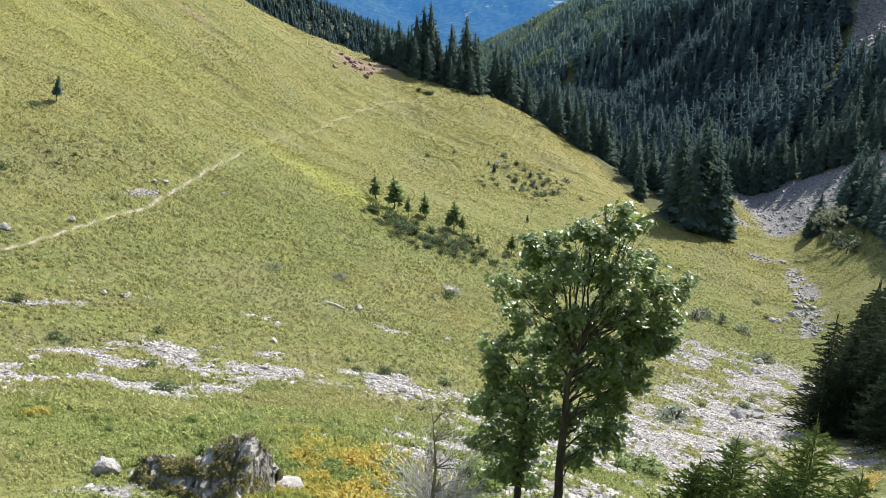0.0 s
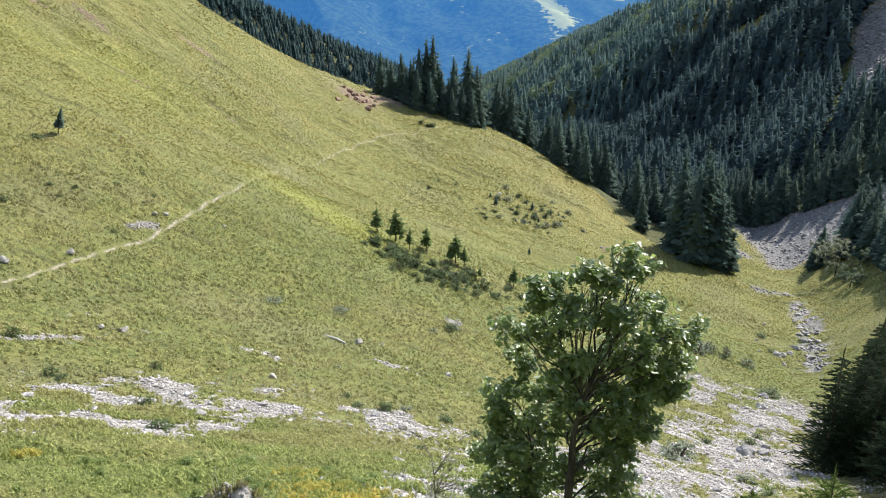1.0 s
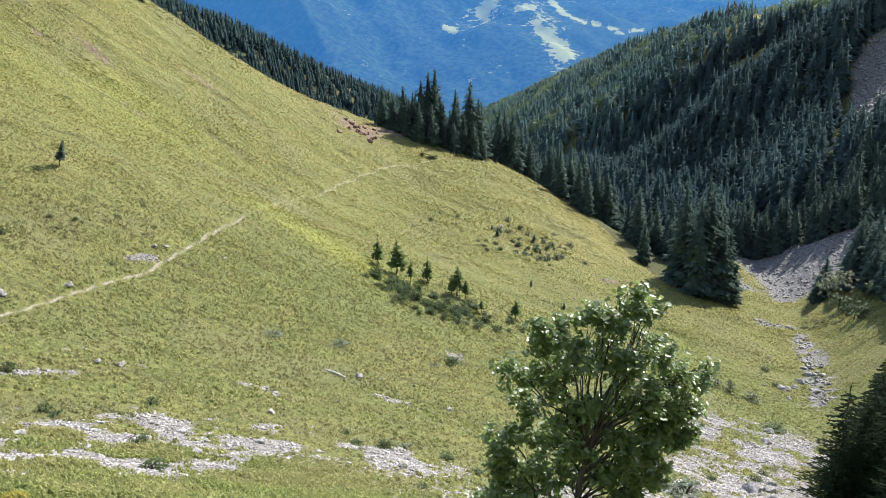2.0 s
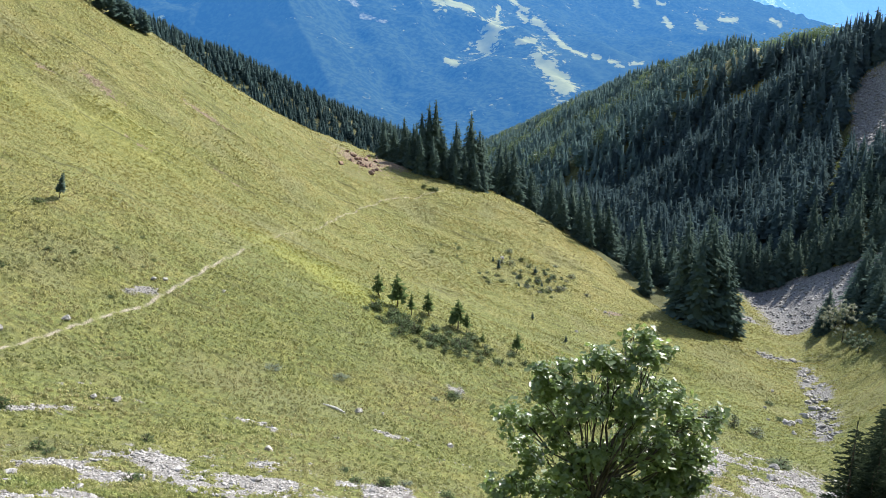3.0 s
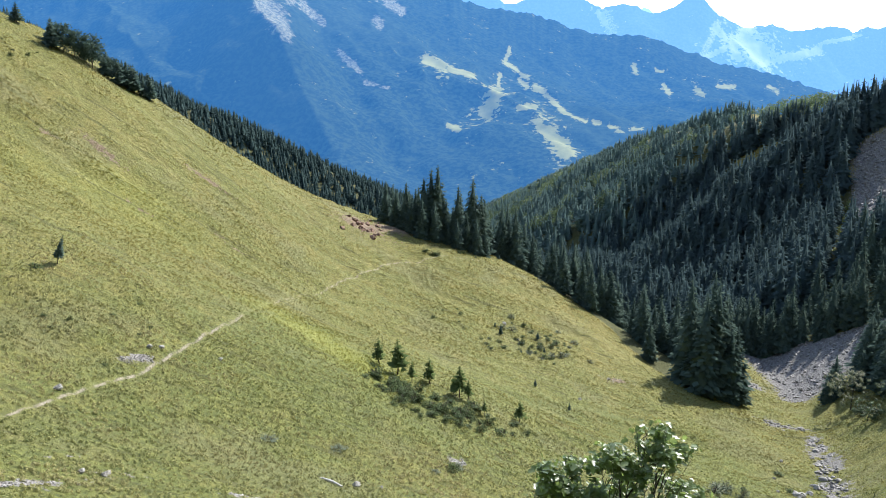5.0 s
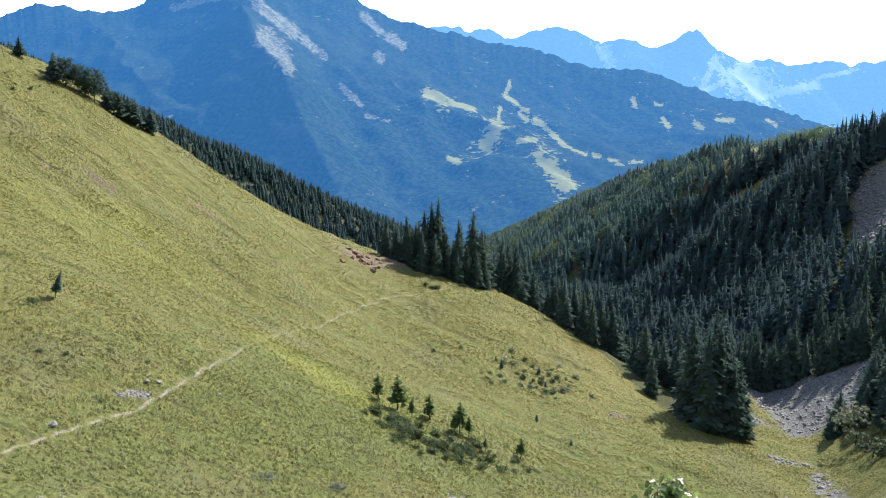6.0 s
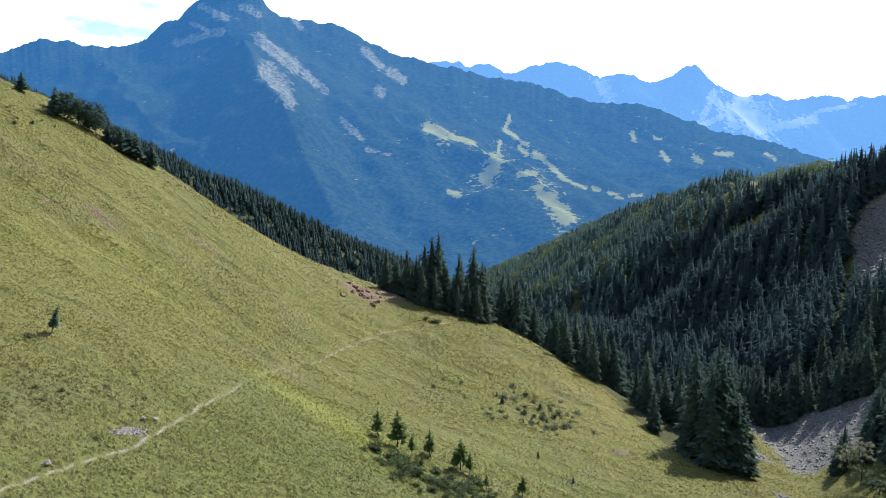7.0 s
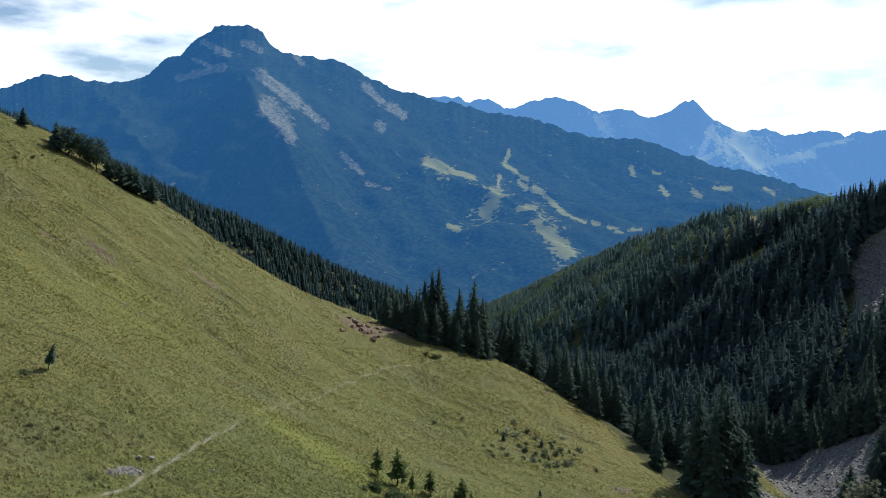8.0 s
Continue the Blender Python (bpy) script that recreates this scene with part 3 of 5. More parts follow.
def tufted_crown(seed, tufts, width, size=0.07, levels=16, bare=0.04, core=0.66):
    """A unit-high spruce: many small drooping sprays of needles round a dense heart. Triangles."""
    r = np.random.default_rng(seed)
    f = 1 - (1 - r.uniform(0, 0.998, tufts)) ** 0.58
    f = np.clip((np.floor(f * levels) + r.uniform(0.1, 0.75, tufts)) / levels, 0, 1)
    a = r.uniform(0, 6.283, tufts)
    lobe = 0.88 + 0.16 * np.sin(3 * a + f * 40 + seed) + 0.10 * np.sin(5 * a - f * 70)
    low = np.clip(0.45 + f * 5, 0, 1)
    rad = (width * (1 - f) ** 0.8 * lobe * low + 0.002) * r.uniform(0.6, 1.06, tufts)
    s = size * (0.22 + 0.95 * (1 - f) ** 0.8) * r.uniform(0.7, 1.3, tufts)
    out = np.stack([np.cos(a), np.sin(a), np.zeros(tufts)], 1)
    side = np.stack([-np.sin(a), np.cos(a), r.normal(0, 0.3, tufts)], 1)
    p = out * rad[:, None]
    p[:, 2] = bare + (1 - bare) * f - 0.35 * rad
    drop = (s * r.uniform(0.15, 0.75, tufts))[:, None] * np.array([0, 0, 1.0])
    w = (s * r.uniform(0.32, 0.55, tufts))[:, None]
    V = np.stack([p - out * s[:, None] * 0.55 + drop * 0.3, p + side * w - drop * 0.5, p + out * s[:, None] * 0.65 - drop, p - side * w - drop * 0.5], 1).reshape(-1, 3)
    b = np.arange(tufts)[:, None] * 4
    T = np.concatenate([b + np.array([0, 1, 2]), b + np.array([0, 2, 3])], 0)
    # the heart: three ragged skirts, one over the other, up to the tip
    n, VV, TT = 9, [V], [T]
    for base, tip, share in ((bare + 0.03, 0.62, 1.0), (0.30, 0.86, 0.70), (0.58, 0.98, 0.30)):
        k = sum(len(v) for v in VV)
        q = width * core * share * r.uniform(0.72, 1.2, n)
        z = base + r.uniform(-0.03, 0.05, n)
        t = np.arange(n) * 6.283 / n + share * 5
        VV.append(np.concatenate([np.stack([np.cos(t) * q, np.sin(t) * q, z], 1), [(0, 0, tip)]]))
        TT.append(np.array([(k + i, k + (i + 1) % n, k + n) for i in range(n)]))
    V, T = np.concatenate(VV), np.concatenate(TT)
    return V, T


def tube(points, radii, sides=7):
    """A tapered tube along points: quads."""
    V, Q = [], []
    for i, (p, r) in enumerate(zip(points, radii)):
        p = Vector(p)
        d = (Vector(points[min(i + 1, len(points) - 1)]) - Vector(points[max(i - 1, 0)])).normalized()
        u = d.orthogonal().normalized() if abs(d.z) < 0.9 else d.cross(Vector((0, 1, 0))).normalized()
        w = d.cross(u)
        for k in range(sides):
            a = 2 * math.pi * k / sides
            V.append(tuple(p + (u * math.cos(a) + w * math.sin(a)) * r))
    for i in range(len(points) - 1):
        for k in range(sides):
            m = (k + 1) % sides
            Q.append((i * sides + k, i * sides + m, (i + 1) * sides + m, (i + 1) * sides + k))
    return V, Q


def blob_crown(seed, clumps, per):
    """A unit-high broadleaf crown made of many small leaf clumps."""
    r = np.random.default_rng(seed)
    V, T = [], []
    for i in range(clumps):
        a, q = r.uniform(0, 6.28), r.uniform(0, 1) ** 0.6
        zc = r.uniform(0.28, 0.95)
        rad = 0.36 * math.sqrt(max(0.05, 1 - ((zc - 0.58) / 0.45) ** 2)) * q
        c = np.array([math.cos(a) * rad, math.sin(a) * rad, zc])
        for k in range(per):
            p = c + r.normal(0, 0.055, 3)
            d, e = r.normal(0, 1, 3), r.normal(0, 1, 3)
            d, e = d / np.linalg.norm(d) * 0.05, e / np.linalg.norm(e) * 0.05
            b = len(V)
            V += [p - d, p + e, p + d * 1.1]
            T += [(b, b + 1, b + 2)]
    return np.array(V), np.array(T)


CROWN_KINDS = [raw_mesh("crown", *tufted_crown(100 + i, 620, w, 0.055, 22, b), SPRUCE) for i, (w, b) in enumerate([(0.185, 0.03), (0.21, 0.02), (0.17, 0.05), (0.195, 0.03)])]
RAGGED_CROWNS = [raw_mesh("crown", *tufted_crown(120 + i, 900, w, 0.055, 20, 0.03), SPRUCE) for i, w in enumerate((0.21, 0.24))]
SMALL_CROWNS = [raw_mesh("crown", *spruce_crown(200 + i, 15, 9, 2, width=w, bare=b), SPRUCE) for i, (w, b) in enumerate([(0.30, 0.16), (0.34, 0.22), (0.27, 0.30)])]
ROUND_CROWNS = [raw_mesh("crown", *blob_crown(240 + i, 90, 14), SPRUCE) for i in range(3)]
TRUNK = raw_mesh("trunk", *tube([(0, 0, -0.06), (0.002, 0, 0.1), (0, 0.002, 0.5), (0, 0, 0.97)], [0.017, 0.013, 0.008, 0.001]), BARK, True)
YOUNG_CROWNS = [raw_mesh("crown", *spruce_crown(220 + i, 15, 8, 2, width=w, bare=b, ragged=0.5, thick=0.34), MEADOW_SPRUCE) for i, (w, b) in enumerate([(0.22, 0.30), (0.25, 0.36), (0.20, 0.40)])]
THIN_TRUNK = raw_mesh("trunk", *tube([(0.10, 0.03, -0.08), (0.03, 0.01, 0.03), (0, 0, 0.14), (0, 0, 0.95)], [0.026, 0.022, 0.017, 0.003]), BARK, True)


def spruce(name, x, y, height, crown, trunk, label, group, wide=1.0, lean=0.0):
    root = new(name)
    root.matrix_world = pose(x, y, float(surface_z([x], [y])[0]) - 0.1, lean * 2, lean, random.uniform(0, 360)) @ Matrix.Diagonal((height * wide, height * wide, height, 1))
    mesh_part("trunk", trunk, BARK, root)
    mesh_part("crown", crown, SPRUCE, root)
    return tagged(root, label, "tree", group)


# grove on the spur: x, y, height
for i, (gx, gy, gh) in enumerate([(-22, 284, 15), (-18, 282, 19), (-14.5, 280, 18), (-11.5, 279, 23), (-9, 281, 27), (-6.5, 282, 28.5), (-3.5, 280, 17), (-7.5, 275, 16), (-1, 279, 15), (-12, 274, 15), (-16, 277, 14), (0.5, 275, 12),
                                  (6.2, 283, 28), (9.5, 285, 23), (4, 278, 15), (7.5, 277, 14), (10.5, 279, 12), (-26, 288, 17), (-3, 276, 10)]):
    spruce("spruce", gx * 0.85 + 2.0, gy - 15, gh * 0.84, CROWN_KINDS[i % 4], TRUNK, "tall dark spruce in the grove on the spur", "spruces of the grove", 1.2)

# five young spruces and their neighbours on the open slope
for i, (sx, sy, sh, wd) in enumerate([(-11.1, 134.1, 4.6, 0.95), (-7.9, 132.4, 5.8, 1.0), (-5.6, 130.2, 3.9, 0.8), (-3.0, 133.0, 4.5, 0.9), (1.8, 130.9, 5.0, 1.05), (3.2, 130.5, 3.6, 0.9), (0.9, 131.2, 3.0, 0.8), (11.4, 131.4, 3.6, 1.0), (5.6, 127.0, 2.6, 0.7)]):
    spruce("young_spruce", sx, sy, sh * 1.06, YOUNG_CROWNS[i % 3], THIN_TRUNK, "slender young spruce with bare crooked stem on grass", "young spruces on the slope", wd)

# bushy spruces on the skyline of the meadow
for i, (sx, sy, sh) in enumerate([(-98.5, 221, 5.5), (-97, 224, 6.5), (-95, 226, 6.0), (-100.5, 226, 5.0), (-93, 227, 4.5), (-91.5, 228, 7.5), (-89, 229, 4.2), (-88, 231, 5.0), (-86, 230, 6.5), (-84.5, 232, 5.5), (-83, 233, 7.0), (-81.5, 235, 4.6), (-80, 236, 5.2), (-90, 233, 6.0), (-85, 236, 6.0), (-108, 224, 4.0)]):
    spruce("skyline_spruce", sx, sy, sh * (1.35 if i % 3 == 0 else 1.1), SMALL_CROWNS[i % 2] if i % 3 == 0 or i > 7 else ROUND_CROWNS[i % 3], TRUNK, "bushy dark conifer on the skyline of the meadow", "spruces on the skyline", 1.05 if i % 3 == 0 or i > 7 else 1.1)

# trees at the edge of the wood, each a thing of its own
rng = np.random.default_rng(7)
edge = []
while len(edge) < 280:
    y = rng.uniform(205, 345)
    x = rng.uniform(-22, 175)
    if wood_mask(np.array([x]), np.array([y]))[0] < (0.35 if x < 78 else 0.9) or (-30 < x < 16 and y < 275) or (46 < x < 66 and y < 233) or line_distance(np.array([x]), np.array([y]), CHUTE)[0] < 3.5:
        continue
    if any((x - a) ** 2 + (y - b) ** 2 < 9 for a, b, _ in edge):
        continue
    edge.append((x, y, rng.uniform(14, 25) * (0.9 if x < 62 and y < 300 else 1.0)))
for d in np.linspace(2, 56, 19):
    y = float(talus_top(d)) + rng.uniform(2, 6)
    edge.append((float(gully_x(y)) + d + rng.uniform(-1, 1), y, rng.uniform(15, 24)))
edge += [(64, 209, 27), (67.5, 211.5, 32), (70.5, 214, 28), (68, 217, 34), (73.5, 213, 21), (62, 216, 30), (75, 219, 17), (71, 209.5, 20)]
for i, (ex, ey, eh) in enumerate(edge):
    spruce("forest_spruce", ex, ey, eh, CROWN_KINDS[i % 4], TRUNK, "tall dark green spruce at the edge of the wood", "spruces at the wood's edge", rng.uniform(0.9, 1.25))


def far_wood(name, label, count, box, seed, low, high, material, kinds, keep, wide=1.0):
    """The rest of a wood: trees past counting, in one mesh."""
    r = np.random.default_rng(seed)
    x, y = r.uniform(box[0], box[1], count), r.uniform(box[2], box[3], count)
    ok = keep(x, y)
    x, y = x[ok], y[ok]
    z = ground_z(x, y, False) - 0.4
    h = (low + (high - low) * r.beta(2.2, 1.8, len(x))) * (1 + 0.2 * fbm(x, y, 45, 2, seed)) * np.clip((266 - 0.257 * (y - 560) - x) / 60, 0.75, 1)
    VV, FF, TT, base = [], [], [], 0
    for i in range(len(kinds)):
        sel = np.arange(len(x)) % len(kinds) == i
        n = int(sel.sum())
        v, f = many(*kinds[i], np.stack([x[sel], y[sel], z[sel], r.uniform(0, 6.28, n), h[sel] * wide * r.uniform(0.85, 1.45, n), h[sel]], 1))
        VV.append(v), FF.append(f + base), TT.append(np.repeat(r.uniform(0, 1, n), len(kinds[i][0])))
        base += len(v)
    return tagged(new(name, raw_mesh(name, np.concatenate(VV), np.concatenate(FF), material, False, np.concatenate(TT))), label, "forest", kind="stuff")


MID_KINDS = [tufted_crown(300 + i, 165, w, 0.09, 13, 0.02, 0.68) for i, w in enumerate((0.185, 0.215, 0.17, 0.195))]
FAR_KINDS = [tufted_crown(310 + i, 24, w, 0.15, 8, 0.02, 0.75) for i, w in enumerate((0.17, 0.20, 0.15, 0.18))]
BROAD_KINDS = [blob_crown(320 + i, 26, 5) for i in range(3)]


def hill_right(x, y):
    return (wood_mask(x, y) > 0.6) & (x > gully_x(y) - 10) & (line_distance(x, y, CHUTE) > 3.2)


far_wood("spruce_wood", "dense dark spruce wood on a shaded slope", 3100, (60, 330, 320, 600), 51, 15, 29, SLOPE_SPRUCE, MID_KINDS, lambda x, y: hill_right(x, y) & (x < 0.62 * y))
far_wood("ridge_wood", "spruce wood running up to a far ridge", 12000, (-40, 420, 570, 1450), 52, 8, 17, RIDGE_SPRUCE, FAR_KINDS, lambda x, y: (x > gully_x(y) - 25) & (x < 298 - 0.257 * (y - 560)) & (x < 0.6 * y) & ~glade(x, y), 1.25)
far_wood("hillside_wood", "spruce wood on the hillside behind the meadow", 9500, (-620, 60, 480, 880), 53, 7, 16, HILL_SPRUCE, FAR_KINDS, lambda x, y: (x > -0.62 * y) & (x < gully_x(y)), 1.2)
far_wood("broadleaf_ridge", "sunlit broadleaf trees along the top of the ridge", 1000, (150, 330, 440, 620), 55, 13, 20, BROADLEAF, BROAD_KINDS, lambda x, y: (x > 266 - 0.257 * (y - 560) - 30) & (x < 272 - 0.257 * (y - 560)) & (fbm(x, y, 25, 2, 66) > 0.0))
far_wood("broadleaf_wood", "light green broadleaf trees among the spruces", 4200, (20, 330, 560, 1200), 54, 7, 13, BROADLEAF, BROAD_KINDS, lambda x, y: (x > 266 - 0.257 * (y - 560) - 190) & (x > gully_x(y)) & (x < 278 - 0.257 * (y - 560)) & (y > 625) & (fbm(x, y, 22, 3, 5) > 0.05))


# ---- foreground: sycamore ----
def leaf_shape():
    """A pointed lobed leaf of unit length, folded along the middle."""
    V = [(0, 0, 0), (0.42, 0.22, 0.09), (0.24, 0.45, 0.02), (0.30, 0.75, 0.02), (0, 1.05, -0.12), (-0.30, 0.75, 0.02), (-0.24, 0.45, 0.02), (-0.42, 0.22, 0.09)]
    return np.array(V), np.array([(0, 1, 2), (0, 2, 4), (2, 3, 4), (0, 4, 6), (4, 5, 6), (0, 6, 7)])


def oval_leaf():
    V = [(0, 0, 0), (0.22, 0.4, 0.06), (0, 0.5, -0.03), (0, 1, -0.08), (-0.22, 0.4, 0.06)]
    return np.array(V), np.array([(0, 1, 2), (1, 3, 2), (2, 3, 4), (0, 2, 4)])


def scatter_leaves(shape, centres, sizes, rng, droop=0.5):
    """Leaves at the centres, turned every way, most with their faces to the sky."""
    verts, faces = shape
    n = len(centres)
    tip = rng.normal(0, 1, (n, 3))
    tip[:, 2] = 0.45 * tip[:, 2] - droop * 0.5
    tip /= np.linalg.norm(tip, axis=1)[:, None]
    up = rng.normal(0, 0.34, (n, 3)) + np.array([0.35, -0.25, 1.0])
    side = np.cross(tip, up)
    side /= np.linalg.norm(side, axis=1)[:, None] + 1e-9
    face = np.cross(side, tip)
    B = np.stack([side, tip, face], 1) * np.asarray(sizes)[:, None, None]
    out = np.einsum("vk,nkj->nvj", verts, B) + centres[:, None, :]
    fs = faces[None] + (np.arange(n) * len(verts))[:, None, None]
    return out.reshape(-1, 3), fs.reshape(-1, 3)


SYCAMORE_LEAF = leaf_material("sycamore_leaves", (0.07, 0.115, 0.04), (0.25, 0.33, 0.135), (0.44, 0.58, 0.13), 0.45, 0.38, 0.8, 0.5)


def limb_path(a, b, rng, n=6, sway=0.08):
    """A crooked line from a to b that rises first."""
    a, b = np.array(a, float), np.array(b, float)
    length = np.linalg.norm(b - a)
    pts = []
    for i in range(n + 1):
        f = i / n
        p = a + (b - a) * f + np.array([0, 0, 0.10 * length * math.sin(math.pi * f)]) + rng.normal(0, sway * length * 0.35, 3) * (0 < i < n)
        pts.append(tuple(p))
    return pts


def broad_tree(name, label, base, trunk, lobes, leaves, leaf_size, seed, material, shape, thick, group=""):
    """A broadleaf tree. trunk: points from the foot to the fork; lobes: x, y, z, radius of each mass of leaves."""
    rng = np.random.default_rng(seed)
    root = new(name)
    root.location = base
    o = np.array(base)
    trunk = [np.array(p) - o for p in trunk]
    fine = []
    for p, q in zip(trunk, trunk[1:]):
        fine += [p + (q - p) * f + rng.normal(0, 0.012, 3) for f in (0, 0.33, 0.66)]
    fine.append(trunk[-1])
    mesh_part("trunk", raw_mesh("trunk", *tube([tuple(p) for p in fine], [thick * (1.35 - 0.85 * i / (len(fine) - 1)) if i else thick * 1.7 for i in range(len(fine))], 10), PALE_BARK, True), PALE_BARK, root)
    C, S = [], []
    total = sum(r ** 2.2 for *_, r in lobes)
    for x, y, z, r in lobes:
        c = np.array([x, y, z]) - o
        zs = [p[2] for p in fine]
        off = math.hypot(c[0] - np.interp(c[2], zs, [p[0] for p in fine]), c[1] - np.interp(c[2], zs, [p[1] for p in fine]))
        rise = np.clip(c[2] - 0.1 - 0.18 * off, zs[0] + 0.3 * (zs[-1] - zs[0]), zs[-1])
        start = np.array([np.interp(rise, zs, [p[k] for p in fine]) for k in range(3)])
        line = limb_path(start, c, rng)
        V, Q = tube(line, list(np.linspace(thick * 0.3, thick * 0.06, len(line))), 6)
        for k in range(7):
            s = line[rng.integers(2, len(line))]
            d = rng.normal(0, 1, 3)
            e = c + d / np.linalg.norm(d) * r * rng.uniform(0.5, 0.95)
            v, q = tube(limb_path(s, e, rng, 4), list(np.linspace(thick * 0.09, thick * 0.03, 5)), 4)
            Q += [tuple(i + len(V) for i in f) for f in q]
            V += v
        mesh_part("limb", raw_mesh("limb", V, Q, PALE_BARK, True), PALE_BARK, root)
        n = int(leaves * r ** 2.2 / total)
        twigs = max(5, n // 34)
        d = rng.normal(0, 1, (twigs, 3))
        d /= np.linalg.norm(d, axis=1)[:, None]
        tw = c + d * (r * rng.uniform(0.2, 1.35, (twigs, 1)) ** 0.65) * np.array([1, 1, 0.85])
        pick = rng.integers(0, twigs, n)
        C.append(tw[pick] + rng.normal(0, 0.075 + 0.04 * r, (n, 3)))
        S.append(leaf_size * rng.uniform(0.6, 1.25, n))
    mesh_part("crown", raw_mesh("crown", *scatter_leaves(shape, np.concatenate(C), np.concatenate(S), rng), material), material, root)
    return tagged(root, label, "tree", group)


LOBES = [(3.75, 19.6, -7.7, 0.55), (3.35, 19.3, -7.35, 0.42), (2.55, 19.2, -7.75, 0.5), (2.1, 19.3, -8.2, 0.5), (4.5, 19.5, -7.45, 0.36), (4.85, 19.6, -7.55, 0.30), (4.15, 19.7, -7.1, 0.34), (3.0, 19.0, -8.3, 0.5), (3.9, 19.5, -8.7, 0.62), (3.2, 20.2, -9.0, 0.6), (2.35, 19.7, -9.2, 0.55),
         (1.55, 19.8, -9.05, 0.42), (2.0, 19.9, -10.0, 0.5), (4.9, 19.9, -8.55, 0.55), (4.5, 19.3, -9.5, 0.6), (5.35, 20.1, -9.4, 0.6), (5.75, 20.2, -10.2, 0.6), (5.1, 20.3, -10.5, 0.6), (5.5, 20.5, -11.1, 0.55), (6.0, 20.5, -11.2, 0.42), (6.35, 20.2, -9.25, 0.26), (6.0, 20.1, -9.4, 0.32), (6.2, 20.4, -10.5, 0.36),
         (3.7, 19.9, -10.4, 0.55), (4.3, 19.2, -10.8, 0.5), (2.7, 19.9, -10.9, 0.5), (3.0, 19.6, -11.7, 0.42), (3.9, 19.3, -12.2, 0.42), (4.2, 19.2, -13.0, 0.5), (3.8, 19.1, -13.6, 0.45), (4.6, 19.4, -13.4, 0.45), (4.75, 19.6, -12.4, 0.38), (3.2, 19.2, -13.0, 0.38), (3.45, 19.2, -14.1, 0.35), (4.4, 20.4, -9.9, 0.6), (3.4, 18.9, -9.6, 0.5), (3.9, 19.0, -10.3, 0.45), (2.9, 19.1, -9.9, 0.45), (4.9, 19.5, -11.5, 0.5), (5.2, 19.8, -12.0, 0.36), (3.6, 19.0, -11.3, 0.4), (2.6, 19.3, -9.0, 0.45), (4.3, 19.0, -8.3, 0.5), (3.3, 19.0, -12.6, 0.45), (3.9, 19.2, -11.6, 0.5), (4.6, 19.6, -11.9, 0.45), (2.6, 19.2, -12.4, 0.45), (4.9, 19.8, -10.9, 0.5), (3.0, 19.0, -10.7, 0.45)]
broad_tree("sycamore_tree", "leafy green sycamore with glossy leaves on stony slope", (3.0, 18.6, float(surface_z([3.0], [18.6])[0]) - 0.1),
           [(3.0, 18.6, -16.6), (3.02, 18.6, -14.6), (3.08, 18.6, -12.6), (3.12, 18.65, -11.4), (3.3, 18.85, -10.7)], [(x, y, z, r * 0.88) for x, y, z, r in LOBES], 18000, 0.138, 3, SYCAMORE_LEAF, leaf_shape(), 0.105, "sycamores")
LOBES_2 = [(1.75, 19.6, -10.9, 0.65), (1.5, 19.5, -12.0, 0.65), (1.95, 19.5, -12.9, 0.65), (1.35, 19.3, -13.5, 0.5), (2.3, 19.7, -11.9, 0.55), (1.2, 19.4, -11.1, 0.35), (2.2, 19.3, -13.9, 0.5), (1.1, 19.6, -12.6, 0.4), (1.7, 19.6, -14.3, 0.5), (2.4, 19.5, -14.6, 0.45), (2.5, 19.4, -13.2, 0.45)]
broad_tree("sycamore_tree", "slimmer sycamore with dark leaves beside the larger one", (2.0, 19.2, float(surface_z([2.0], [19.2])[0]) - 0.1),
           [(2.0, 19.2, -16.5), (2.05, 19.2, -14.6), (2.15, 19.2, -13.0), (2.2, 19.3, -12.0)], LOBES_2, 5800, 0.138, 4, SYCAMORE_LEAF, leaf_shape(), 0.085, "sycamores")


